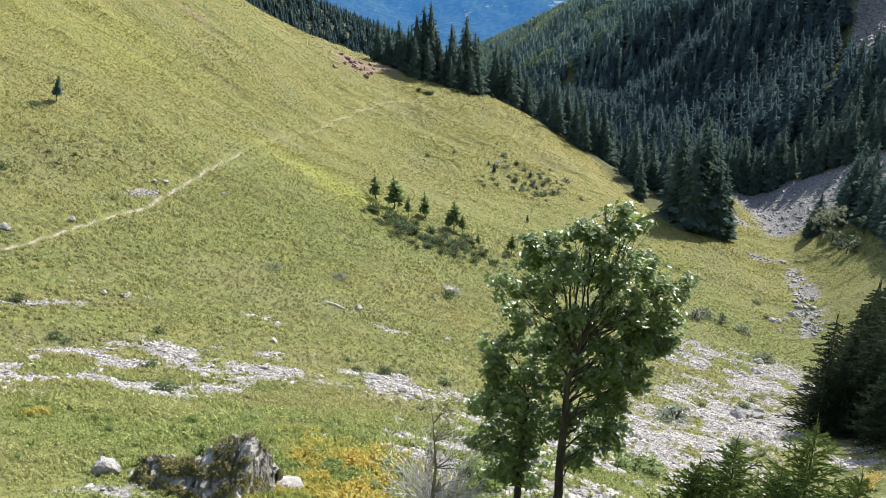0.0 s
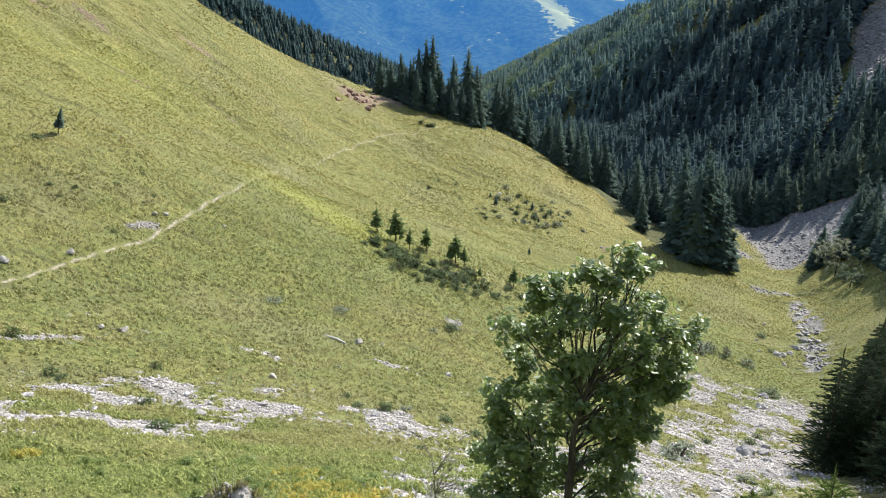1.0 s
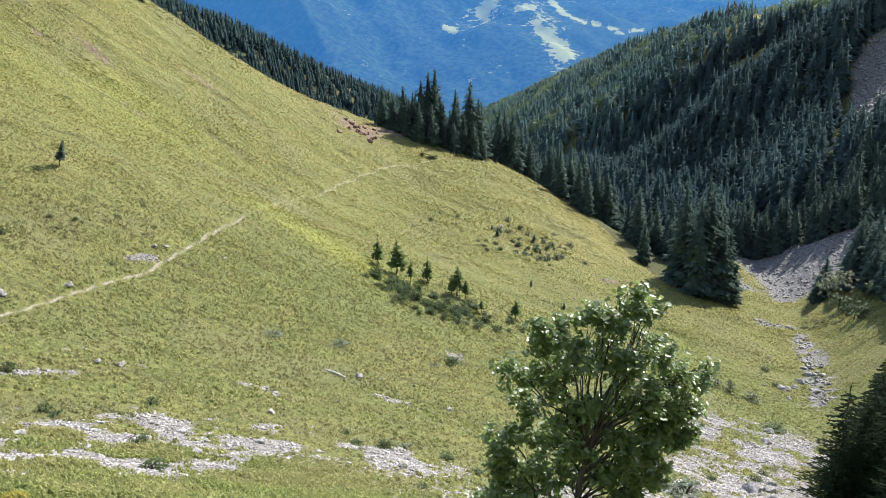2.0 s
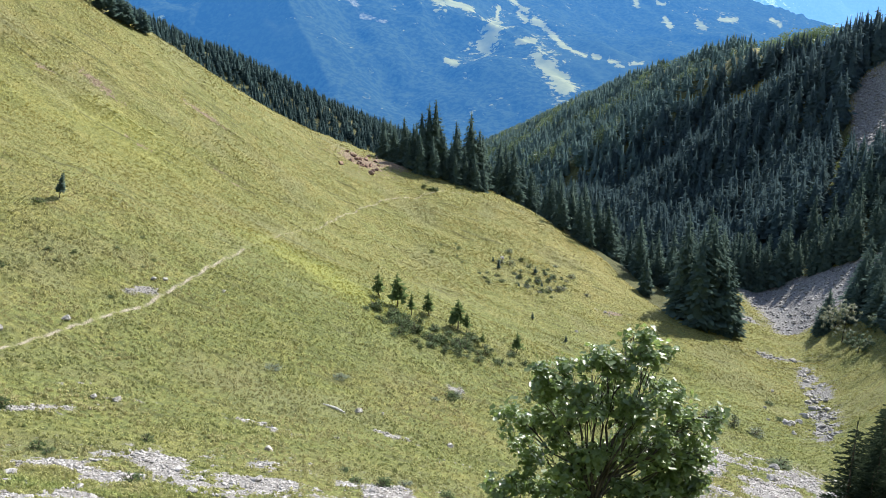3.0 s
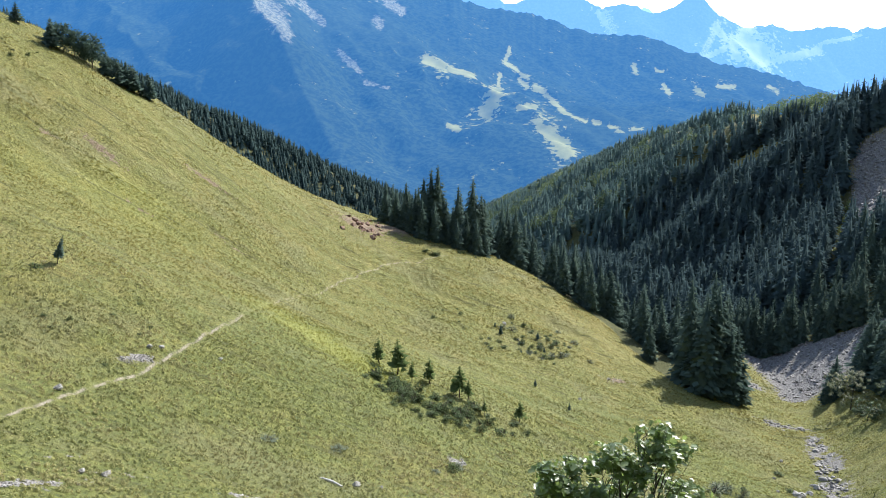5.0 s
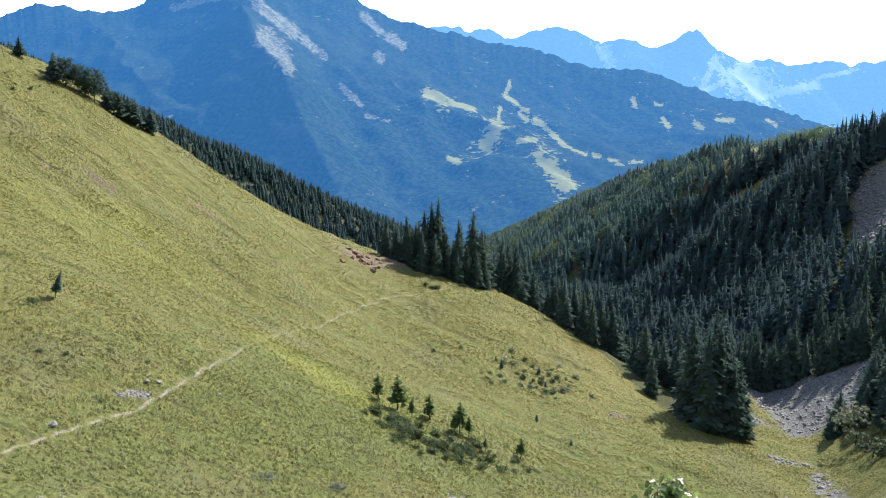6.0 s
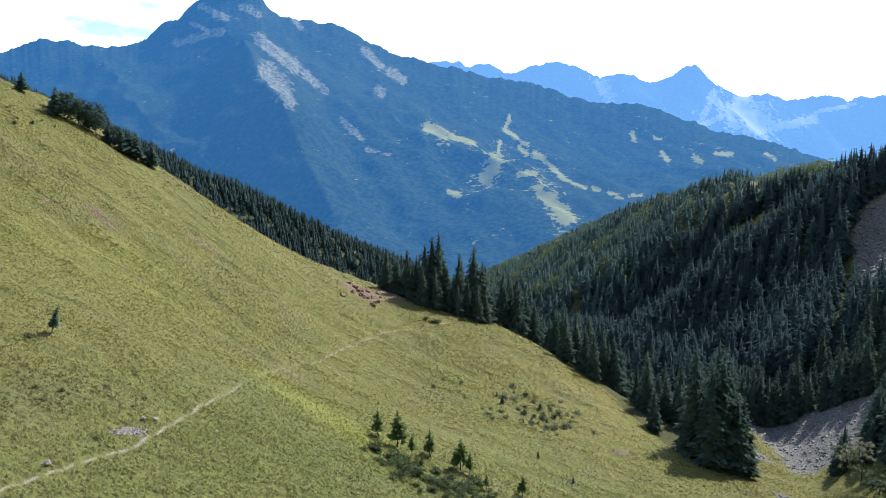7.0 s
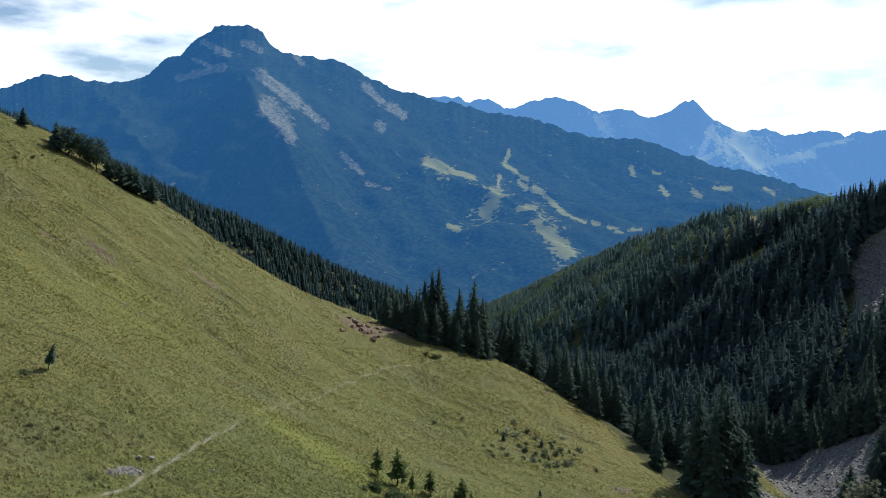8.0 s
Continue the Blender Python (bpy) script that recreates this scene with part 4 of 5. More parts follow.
# ---- foreground: young spruces ----
def needled_crown(seed, height, radius, levels, spokes, twigs, thin=1.0, lift=1.0):
    """Boughs with side shoots in rows, for spruces seen from near."""
    r = np.random.default_rng(seed)
    V, T = [], []

    def shoot(p, d, length, wide):
        d = d / np.linalg.norm(d)
        s = np.cross(d, [0, 0, 1.0]) + r.normal(0, 0.2, 3)
        s = s / np.linalg.norm(s) * wide
        u = np.cross(s, d) * 0.9
        for w in (s, u):
            b = len(V)
            V.extend([p, p + d * length * 0.35 + w, p + d * length, p + d * length * 0.35 - w])
            T.extend([(b, b + 1, b + 2), (b, b + 2, b + 3)])

    for i in range(levels):
        f = i / levels
        z = height * (0.08 + 0.86 * f)
        reach = radius * (1 - f) ** 0.8 + 0.10 * thin
        for j in range(max(4, int(spokes * (1 - 0.45 * f)))):
            a = 6.283 * (j + r.uniform(-0.3, 0.3)) / max(4, int(spokes * (1 - 0.45 * f))) + i * 2.1
            rr = reach * r.uniform(0.75, 1.12)
            out = np.array([math.cos(a), math.sin(a), 0])
            for k in range(twigs):
                g = (k + 0.5) / twigs
                p = out * rr * g + np.array([0, 0, z + rr * (0.30 * g - 0.12 * g * g + 0.25 * f * g) * lift])
                side = np.array([-out[1], out[0], 0]) * (1 if k % 2 else -1)
                shoot(p, out * 0.75 + side * r.uniform(0.6, 1.1) + np.array([0, 0, r.uniform(-0.05, 0.35)]), rr * 0.36 * (1.1 - 0.7 * g) + 0.05 * thin, 0.032 * thin)
                shoot(p, out + np.array([0, 0, 0.2]), rr / twigs * 1.6 + 0.03 * thin, 0.030 * thin)
    for k in range(4):
        shoot(np.array([0, 0, height * (0.84 + 0.03 * k)]), np.array([r.normal(0, 0.05), r.normal(0, 0.05), 1.0]), height * 0.08 + 0.05 * thin, 0.02 * thin)
    return np.array(V), np.array(T)


def near_spruce(x, y, height, radius, seed):
    root = new("small_spruce")
    root.location = (x, y, float(surface_z([x], [y])[0]) - 0.05)
    mesh_part("trunk", raw_mesh("trunk", *tube([(0, 0, -0.1), (0.01, 0, height * 0.5), (0, 0, height * 0.97)], [0.07, 0.045, 0.008], 8), BARK, True), BARK, root)
    mesh_part("crown", raw_mesh("crown", *needled_crown(seed, height, radius, 22, 9, 8), YOUNG_SPRUCE), YOUNG_SPRUCE, root)
    return tagged(root, "bright green young spruce with upswept tips", "tree", "small spruces near the stream bed")


for sx, sy, top, rad, sd in [(9.25, 18.0, -11.75, 2.3, 1), (7.2, 17.7, -12.05, 2.0, 2), (6.3, 17.5, -12.6, 1.7, 3), (8.2, 17.2, -12.6, 1.9, 4), (10.4, 17.6, -13.0, 1.7, 5)]:
    near_spruce(sx, sy, top - float(surface_z([sx], [sy])[0]), rad, sd)

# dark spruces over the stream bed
# Shade is put into this darker copy of the spruce needles.
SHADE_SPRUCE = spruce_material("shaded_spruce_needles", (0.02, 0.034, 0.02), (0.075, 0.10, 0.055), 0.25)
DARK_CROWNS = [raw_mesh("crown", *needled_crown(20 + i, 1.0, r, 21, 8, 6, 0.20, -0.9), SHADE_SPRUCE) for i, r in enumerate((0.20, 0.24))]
# The last six are added off to the right, to shade the bank.
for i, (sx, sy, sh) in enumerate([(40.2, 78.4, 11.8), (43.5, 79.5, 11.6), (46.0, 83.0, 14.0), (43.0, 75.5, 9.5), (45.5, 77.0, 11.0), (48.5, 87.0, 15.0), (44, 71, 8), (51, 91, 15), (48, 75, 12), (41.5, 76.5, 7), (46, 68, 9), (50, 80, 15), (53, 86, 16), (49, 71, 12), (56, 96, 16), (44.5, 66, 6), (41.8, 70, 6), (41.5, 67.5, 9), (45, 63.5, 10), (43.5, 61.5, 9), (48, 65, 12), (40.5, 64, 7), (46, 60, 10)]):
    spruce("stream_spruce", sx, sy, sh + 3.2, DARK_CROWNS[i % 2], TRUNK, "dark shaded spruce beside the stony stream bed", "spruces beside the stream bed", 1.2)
for i, (sx, sy, sh) in enumerate([(104, 226, 11), (106.5, 229, 13), (112, 226, 15), (115, 229, 18), (110, 222, 12), (116, 222, 19), (113, 216, 16), (109, 208, 14), (112, 204, 17), (108, 198, 15), (104, 190, 12), (103, 182, 14), (99, 174, 12), (97, 166, 13), (93, 158, 12), (118, 233, 20), (120, 215, 20), (115, 208, 18)]):
    spruce("slope_spruce", sx, sy, sh, RAGGED_CROWNS[i % 2], TRUNK, "dark spruce on the grassy bank below the scree", "spruces on the bank", 1.25)


# ---- small broadleaf trees and shrubs ----
def bush_mesh(name, seed, leaves, material, flat=0.8, size=0.14):
    """A unit-wide shrub of small leaves on forking stems."""
    r = np.random.default_rng(seed)
    tw = r.normal(0, 1, (26, 3))
    tw /= np.linalg.norm(tw, axis=1)[:, None]
    tw[:, 2] = np.abs(tw[:, 2])
    tw = tw * r.uniform(0.45, 1.0, (26, 1)) * np.array([0.5, 0.5, flat])
    c = tw[r.integers(0, 26, leaves)] + r.normal(0, 0.075, (leaves, 3))
    c[:, 2] = np.maximum(c[:, 2], 0.01)
    return raw_mesh(name, *scatter_leaves(oval_leaf(), c, size * r.uniform(0.6, 1.3, leaves), r), material)


def stems_mesh(seed, count, reach, material):
    r = np.random.default_rng(seed)
    V, Q = [], []
    for k in range(count):
        a = r.uniform(0, 6.283)
        e = (math.cos(a) * reach * r.uniform(0.3, 1), math.sin(a) * reach * r.uniform(0.3, 1), r.uniform(0.4, 0.85))
        v, q = tube(limb_path((0, 0, -0.08), e, r, 4), [0.022, 0.018, 0.014, 0.010, 0.004], 4)
        Q += [tuple(i + len(V) for i in f) for f in q]
        V += v
    return raw_mesh("stem", V, Q, material, True)


DARK_BUSH = leaf_material("dark_shrub_leaves", (0.045, 0.075, 0.028), (0.14, 0.185, 0.07), (0.18, 0.24, 0.08), 0.25, 0.6, 0.15)
GREY_BUSH = leaf_material("willow_leaves", (0.10, 0.125, 0.075), (0.20, 0.235, 0.15), (0.2, 0.25, 0.1), 0.2, 0.6, 0.25)
GREEN_BUSH = leaf_material("green_shrub_leaves", (0.10, 0.15, 0.038), (0.27, 0.345, 0.09), (0.30, 0.38, 0.08), 0.35, 0.5, 0.3)
YELLOW_BUSH = leaf_material("autumn_shrub_leaves", (0.36, 0.29, 0.05), (0.62, 0.47, 0.09), (0.55, 0.42, 0.07), 0.4)
BUSHES = {"dark": [bush_mesh("leaves", 400 + i, 480, DARK_BUSH, 0.8, 0.13) for i in range(3)], "grey": [bush_mesh("leaves", 410 + i, 330, GREY_BUSH, 0.7) for i in range(2)],
          "green": [bush_mesh("leaves", 420 + i, 560, GREEN_BUSH, 0.9, 0.115) for i in range(2)], "yellow": [bush_mesh("leaves", 425 + i, 420, YELLOW_BUSH, 0.9, 0.12) for i in range(2)]}
STEMS = [stems_mesh(430 + i, 9, 0.45, BARK) for i in range(2)]
SOFT_STEMS = {"green": [stems_mesh(432, 9, 0.4, GREEN_BUSH)], "yellow": [stems_mesh(433, 9, 0.4, YELLOW_BUSH)]}


def bush(x, y, width, height, kind="dark", name="shrub", label="low dark green shrub on the meadow", group="shrubs on the meadow"):
    root = new(name)
    root.matrix_world = pose(x, y, float(surface_z([x], [y])[0]) - 0.05, 0, 0, random.uniform(0, 360)) @ Matrix.Diagonal((width, width, height, 1))
    mesh_part("stem", random.choice(SOFT_STEMS.get(kind, STEMS)), BARK, root)
    mesh_part("foliage", random.choice(BUSHES[kind]), DARK_BUSH, root)
    return tagged(root, label, "shrub", group)


for bx, by, bw, bh in [(-4.7, 58.6, 1.7, 1.1), (0.0, 60.0, 1.3, 0.9), (0.6, 101.5, 2.0, 1.3), (-15.4, 41.0, 1.4, 0.8), (-18.5, 47.0, 1.4, 1.0), (49.0, 114.5, 3.6, 1.6), (-26.5, 52.0, 1.2, 0.9), (-25.5, 51.4, 0.9, 0.7), (-21.8, 58.4, 1.2, 0.8),
                       (-6.6, 57.8, 1.0, 0.6), (2.4, 57.0, 1.2, 0.7), (-33, 60, 1.5, 1.2), (-1.4, 47.0, 1.1, 0.8), (-8, 62, 1.0, 0.5), (66, 163, 2.2, 1.2), (63, 150, 1.8, 1.2), (36, 88, 1.8, 1.0), (38.5, 92, 1.4, 1.0), (29, 83, 1.3, 0.9)]:
    bush(bx, by, bw, bh)
for bx, by, bw, bh in [(23.1, 73.2, 3.6, 1.8), (21.6, 71.5, 2.2, 1.3), (47.5, 131.5, 2.2, 3.0), (45.2, 133, 2.8, 3.0), (42.6, 130.5, 3.4, 2.6), (50.5, 129, 2.8, 1.6), (1.2, 103, 1.8, 0.9), (-1.5, 99, 1.3, 0.6), (-3.2, 61, 1.4, 0.7), (27.5, 67, 2.0, 1.1), (-13, 97, 2.4, 0.6), (-20, 92, 2.6, 0.6)]:
    bush(bx, by, bw, bh, "grey", "willow_shrub", "grey-green willow shrub at the stony ground", "willow shrubs")
for bx, by, bw, bh in [(10.6, 39.6, 2.0, 1.5), (11.7, 40.6, 2.2, 1.6), (12.4, 42.0, 1.8, 1.3), (9.6, 38.6, 1.6, 1.2), (29.6, 57.5, 2.4, 1.5), (27.5, 62, 2.0, 1.4)]:
    bush(bx, by, bw, bh, "green", "green_shrub", "leafy green shrub at the edge of the stream bed", "green shrubs")
r4 = np.random.default_rng(4)
for k in range(26):
    w = r4.uniform(0.45, 1.0)
    bush(r4.uniform(-15, -2.5), r4.uniform(19.5, 33), w, w * r4.uniform(0.55, 0.75), "green", "leafy_herb", "leafy bright green herb clump on the near slope", "herb clumps")
for bx, by, bw, bh in [(1.4, 23.5, 1.3, 1.1), (0.9, 24.6, 1.2, 1.0), (2.1, 25.2, 1.2, 0.9), (-8.6, 20.3, 0.9, 0.6), (-5.0, 20.4, 0.9, 0.5)]:
    bush(bx, by, bw, bh, "green", "green_shrub", "leafy green shrub on the stony near slope", "green shrubs")
for k in range(12):
    w = r4.uniform(0.5, 0.95)
    bush(r4.uniform(-4.8, -1.2), r4.uniform(18.6, 24.5), w, w * r4.uniform(0.6, 0.8), "green", "leafy_herb", "leafy bright green herb clump beside the outcrop", "herb clumps")
for k in range(24):
    w = r4.uniform(0.5, 1.2)
    bush(r4.uniform(-4.6, -1.5), r4.uniform(18.4, 23.5), w, w * r4.uniform(0.55, 0.8), "yellow", "autumn_herb", "yellow autumn herb clump beside the outcrop", "autumn herb clumps")
for bx, by, bw, bh in [(32.6, 54.0, 1.6, 1.0), (33.8, 55.4, 1.5, 1.0), (31.6, 52.4, 1.3, 0.9)]:
    bush(bx, by, bw, bh, "yellow", "autumn_shrub", "yellow autumn shrub beside the stream bed", "autumn shrubs")
# thicket under the young spruces, and patches higher up
r5 = np.random.default_rng(5)
for cx, cy, n, sx, sy, lo, hi in [(-8.0, 127.2, 13, 2.2, 1.3, 1.3, 2.8), (-3.5, 122.2, 18, 2.6, 1.8, 1.3, 2.8), (1.5, 123, 18, 2.4, 2.0, 1.3, 2.8), (4.0, 125.5, 8, 1.2, 1.8, 1.0, 2.2), (-1.5, 118.5, 12, 2.6, 1.2, 0.9, 2.0), (-8.5, 123.5, 8, 1.6, 1.6, 1.0, 2.2), (9, 128, 5, 1.5, 1.5, 0.8, 1.6), (10, 196, 6, 1.5, 3, 1.0, 2.4), (21, 203, 30, 4.5, 8, 0.8, 2.2),
                                 (1, 204, 7, 3, 5, 0.8, 1.6), (-3.5, 246.5, 4, 1.2, 1.0, 1.6, 2.6), (4.5, 256, 4, 1.2, 1.2, 1.4, 2.4), (-100, 210, 6, 3.5, 3.5, 0.8, 1.7), (-1, 266, 4, 2, 1, 1.2, 2.2), (-45, 100, 5, 4, 3, 0.8, 1.4), (-41, 110, 4, 3, 3, 0.7, 1.2)]:
    for k in range(n):
        w = r5.uniform(lo, hi)
        bush(cx + r5.normal(0, sx), cy + r5.normal(0, sy), w, w * r5.uniform(0.5, 0.85), "dark", "thicket_shrub", "dense dark shrub in a thicket on the slope", "thicket shrubs")
for k in range(16):
    w = r5.uniform(1.3, 2.8)
    bush(22 + r5.normal(0, 4.0), 203 + r5.normal(0, 8.0), w, w * r5.uniform(0.5, 0.8), "grey", "willow_shrub", "grey-green willow shrub in a thicket on the slope", "willow shrubs")
for i, (sx, sy, sh) in enumerate([(12.7, 205, 3.0), (22.1, 208, 2.2), (18.2, 174, 2.0), (24, 164, 1.8), (15.6, 268.5, 2.0), (23, 201, 1.8), (11.5, 209, 1.6), (17, 196, 1.2), (8, 256, 1.4)]):
    spruce("dwarf_spruce", sx, sy, sh, SMALL_CROWNS[i % 3], THIN_TRUNK, "dwarf spruce among shrubs on the slope", "dwarf spruces", 0.7)
pine = spruce("leaning_pine", -53.2, 117.0, 4.2, SMALL_CROWNS[2], THIN_TRUNK, "small leaning pine on the dry slope", "pines on the slope")
pine.matrix_world = pose(-53.2, 117.0, float(surface_z([-53.2], [117.0])[0]) - 0.1, 0, 17, 0) @ Matrix.Diagonal((2.7, 2.7, 4.2, 1))
bush(-54.4, 113.0, 2.0, 0.9)

# shrubs that fill the strip without trees
r10 = np.random.default_rng(10)
for p, q in zip(CHUTE[1:], CHUTE[2:]):
    for f in (0.1, 0.35, 0.6, 0.85):
        w = r10.uniform(2.2, 3.8)
        bush(p[0] + (q[0] - p[0]) * f + r10.normal(0, 0.8), p[1] + (q[1] - p[1]) * f + r10.normal(0, 0.8), w, w * r10.uniform(0.7, 1.0), "green", "green_shrub", "bright green shrub in a clearing between spruces", "green shrubs of the clearing")


def lobes_over(x, y, height, wide, seed):
    r = np.random.default_rng(seed)
    z = float(surface_z([x], [y])[0])
    return [(x + r.normal(0, wide * 0.33), y + r.normal(0, wide * 0.33), z + height * f, wide * r.uniform(0.22, 0.36)) for f in np.linspace(0.25, 0.9, 9)]


ROWAN = leaf_material("rowan_leaves", (0.13, 0.155, 0.09), (0.26, 0.29, 0.18), (0.3, 0.35, 0.15), 0.3, 0.5, 0.35)
for tx, ty, th, tw, sd in [(102.0, 209.5, 11.5, 8.0, 31), (105.5, 201, 4.5, 5.5, 32), (97, 191, 4.5, 5.0, 33), (99.5, 199, 3.5, 4.0, 34)]:
    tz = float(surface_z([tx], [ty])[0])
    broad_tree("whitebeam_tree", "small pale grey-green broadleaf tree on the bank", (tx, ty, tz - 0.1), [(tx, ty, tz - 0.2), (tx, ty, tz + th * 0.2), (tx + 0.2, ty, tz + th * 0.4)], lobes_over(tx, ty, th, tw, sd), 4200 if sd == 31 else 1500, 0.42, sd, ROWAN if sd == 31 else BROADLEAF, oval_leaf(), 0.14, "broadleaf trees on the bank")


# ---- rocks ----
def rock_bmesh(seed, cuts=7, detail=3, jag=0.22):
    """A weathered boulder of unit radius: a ball split by flat faces and roughened."""
    r = np.random.default_rng(seed)
    bm = bmesh.new()
    bmesh.ops.create_icosphere(bm, subdivisions=detail, radius=1.0)
    planes = []
    for k in range(cuts):
        n = r.normal(0, 1, 3)
        planes.append((Vector(n / np.linalg.norm(n)), r.uniform(0.45, 0.85)))
    off = Vector(r.uniform(0, 50, 3))
    for v in bm.verts:
        p = v.co.copy()
        for n, d in planes:
            s = p.dot(n) - d
            if s > 0:
                p -= n * s * 0.92
        p *= 1 + jag * noise.noise(p * 1.7 + off) + jag * 0.45 * noise.noise(p * 5 + off)
        v.co = p
    return bm


def boulder(x, y, size, seed, label="pale limestone boulder on the meadow", group="boulders", flat=0.7, material=None):
    bm = rock_bmesh(seed)
    r = np.random.default_rng(seed)
    bmesh.ops.scale(bm, vec=Vector((size * r.uniform(0.85, 1.25), size * r.uniform(0.8, 1.1), size * flat)), verts=bm.verts)
    me = bpy.data.meshes.new("boulder")
    bm.to_mesh(me)
    bm.free()
    me.materials.append(material or LIMESTONE)
    ob = new("boulder", me)
    ob.matrix_world = pose(x, y, float(surface_z([x], [y])[0]) + size * flat * 0.25, r.uniform(-15, 15), r.uniform(-15, 15), r.uniform(0, 360))
    return tagged(ob, label, "boulder", group)


for i, (bx, by, bs) in enumerate([(33.1, 82.0, 1.15), (63.7, 147.4, 1.1), (68.6, 145, 0.9), (-4.4, 19.5, 0.55), (-9.2, 19.5, 0.42), (-8.4, 19.3, 0.28), (-9.4, 85.8, 0.55), (-14.2, 63.7, 0.42), (-42.8, 78.4, 0.6), (-39.5, 85.6, 0.55), (-29.4, 67.3, 0.45), (-27.7, 68, 0.5), (0.4, 83, 0.45),
                                  (47.3, 113, 0.8), (15.8, 59.3, 0.6), (22.1, 59.4, 0.5), (31.7, 71.6, 0.7), (-29.6, 109.8, 0.35), (36, 84, 0.7), (35, 80, 0.55), (37.5, 87, 0.6), (30, 76, 0.5), (45, 108, 0.7), (41, 98, 0.6), (-15, 47, 0.35), (-24, 44, 0.4), (-20, 43.5, 0.35), (-12.5, 52.8, 0.4), (-5.0, 56, 0.45),
                                  (-3, 53.5, 0.4), (4, 31, 0.35), (8, 38, 0.45), (10, 46, 0.5), (13.5, 51, 0.45), (-2.5, 40, 0.35), (70, 155, 0.8), (76, 168, 0.8), (80, 180, 0.7), (88, 205, 0.9), (14, 214, 0.6), (28, 176, 0.5), (-7, 88, 0.3), (-10, 73, 0.3), (-36.8, 104.5, 0.5), (-35.8, 106, 0.4), (62, 141, 0.6), (65, 149, 0.8), (67.5, 152, 0.7), (72, 160, 0.7), (75.5, 164, 0.9), (79, 174, 0.7), (83, 185, 0.9), (86, 194, 0.8), (71.5, 150, 0.5), (84, 180, 0.5), (60, 148, 0.4), (64, 160, 0.4), (70, 172, 0.45)]):
    boulder(bx, by, bs, 700 + i, flat=1.0 if bx == -9.2 else 0.7)

# fallen bleached log on the slope
bm = bmesh.new()
V, Q = tube([(-1.5, 0.25, 0.0), (-0.6, 0.05, 0.12), (0.4, 0.0, 0.10), (1.6, -0.3, 0.02)], [0.05, 0.13, 0.14, 0.10], 8)
vs = [bm.verts.new(v) for v in V]
for q in Q:
    bm.faces.new([vs[i] for i in q])
me = bpy.data.meshes.new("fallen_log")
bm.to_mesh(me)
bm.free()
me.materials.append(GREY_BARK)
log = new("fallen_log", me)
log.matrix_world = pose(-12.0, 84.4, float(surface_z([-12.0], [84.4])[0]) + 0.06, 0, 6, -18)
tagged(log, "bleached fallen log lying in the grass", "log")

# brown lumps in place of resting cows on the bare patch by the grove
COW_LUMP = stone_material("cow_lump_brown", (0.14, 0.062, 0.032), (0.30, 0.155, 0.085))
for i in range(26):
    boulder(-25.0 + r5.normal(0, 2.8), 252 + r5.normal(0, 6.0), r5.uniform(0.6, 1.0), 800 + i, "rusty brown lump in place of a resting cow, on the bare trodden patch", "brown lumps", 0.75, COW_LUMP)


# rock outcrop in front: a split limestone face that rises to one side
def outcrop_mesh():
    xs, ys = np.meshgrid(np.linspace(-2.0, 2.1, 130), np.linspace(-2.2, 1.4, 112))
    crest = np.interp(xs, [-2.0, -1.6, -0.9, -0.2, 0.4, 0.9, 1.4, 1.8, 2.1], [-0.3, 0.2, 0.5, 0.78, 0.95, 1.05, 1.0, 0.7, 0.0])
    wob = 0.25 * fbm(xs * 3, xs * 0, 2.0, 3, 5)
    front = np.clip((ys + 1.9 + wob) / 2.1, 0, 1) ** 0.75
    back = np.clip((1.35 - ys) / 0.9, 0, 1)
    z = -0.35 + (crest + 0.35) * front * back
    z = z + front * (0.26 * fbm(xs, ys, 1.1, 5, 6, 0.5) - 0.22 * np.clip(1 - np.abs(fbm(xs * 2.0, ys * 0.6, 0.9, 3, 8)) * 5, 0, 1) - 0.12 * np.clip(1 - np.abs(fbm(xs, ys, 0.42, 3, 18)) * 4, 0, 1))
    step = 0.16
    z = z * 0.6 + 0.4 * (np.floor(z / step) * step + step * np.clip(((z / step) % 1) * 3 - 2, 0, 1))
    x = xs + 0.10 * fbm(ys, z, 0.5, 3, 12) + 0.12 * z
    y = ys + 0.16 * fbm(xs, z * 1.5, 0.6, 4, 14)
    return grid_mesh("rock_outcrop", x, y, z * 1.4, {}, CRAG)


CRAG = stone_material("weathered_limestone", (0.15, 0.142, 0.128), (0.52, 0.50, 0.465))
crag = outcrop_mesh()
crag.data.polygons.foreach_set("use_smooth", np.zeros(len(crag.data.polygons), bool))
crag.location = (-6.55, 18.5, float(surface_z([-6.55], [18.5])[0]) + 0.0)
tagged(crag, "craggy grey limestone outcrop overgrown with weeds", "rock")

DEAD_BARK = bark_material("grey_brown_bark", (0.14, 0.12, 0.10), (0.30, 0.27, 0.23))
WILTED = leaf_material("wilted_leaves", (0.20, 0.19, 0.08), (0.36, 0.33, 0.16), (0.36, 0.32, 0.12))


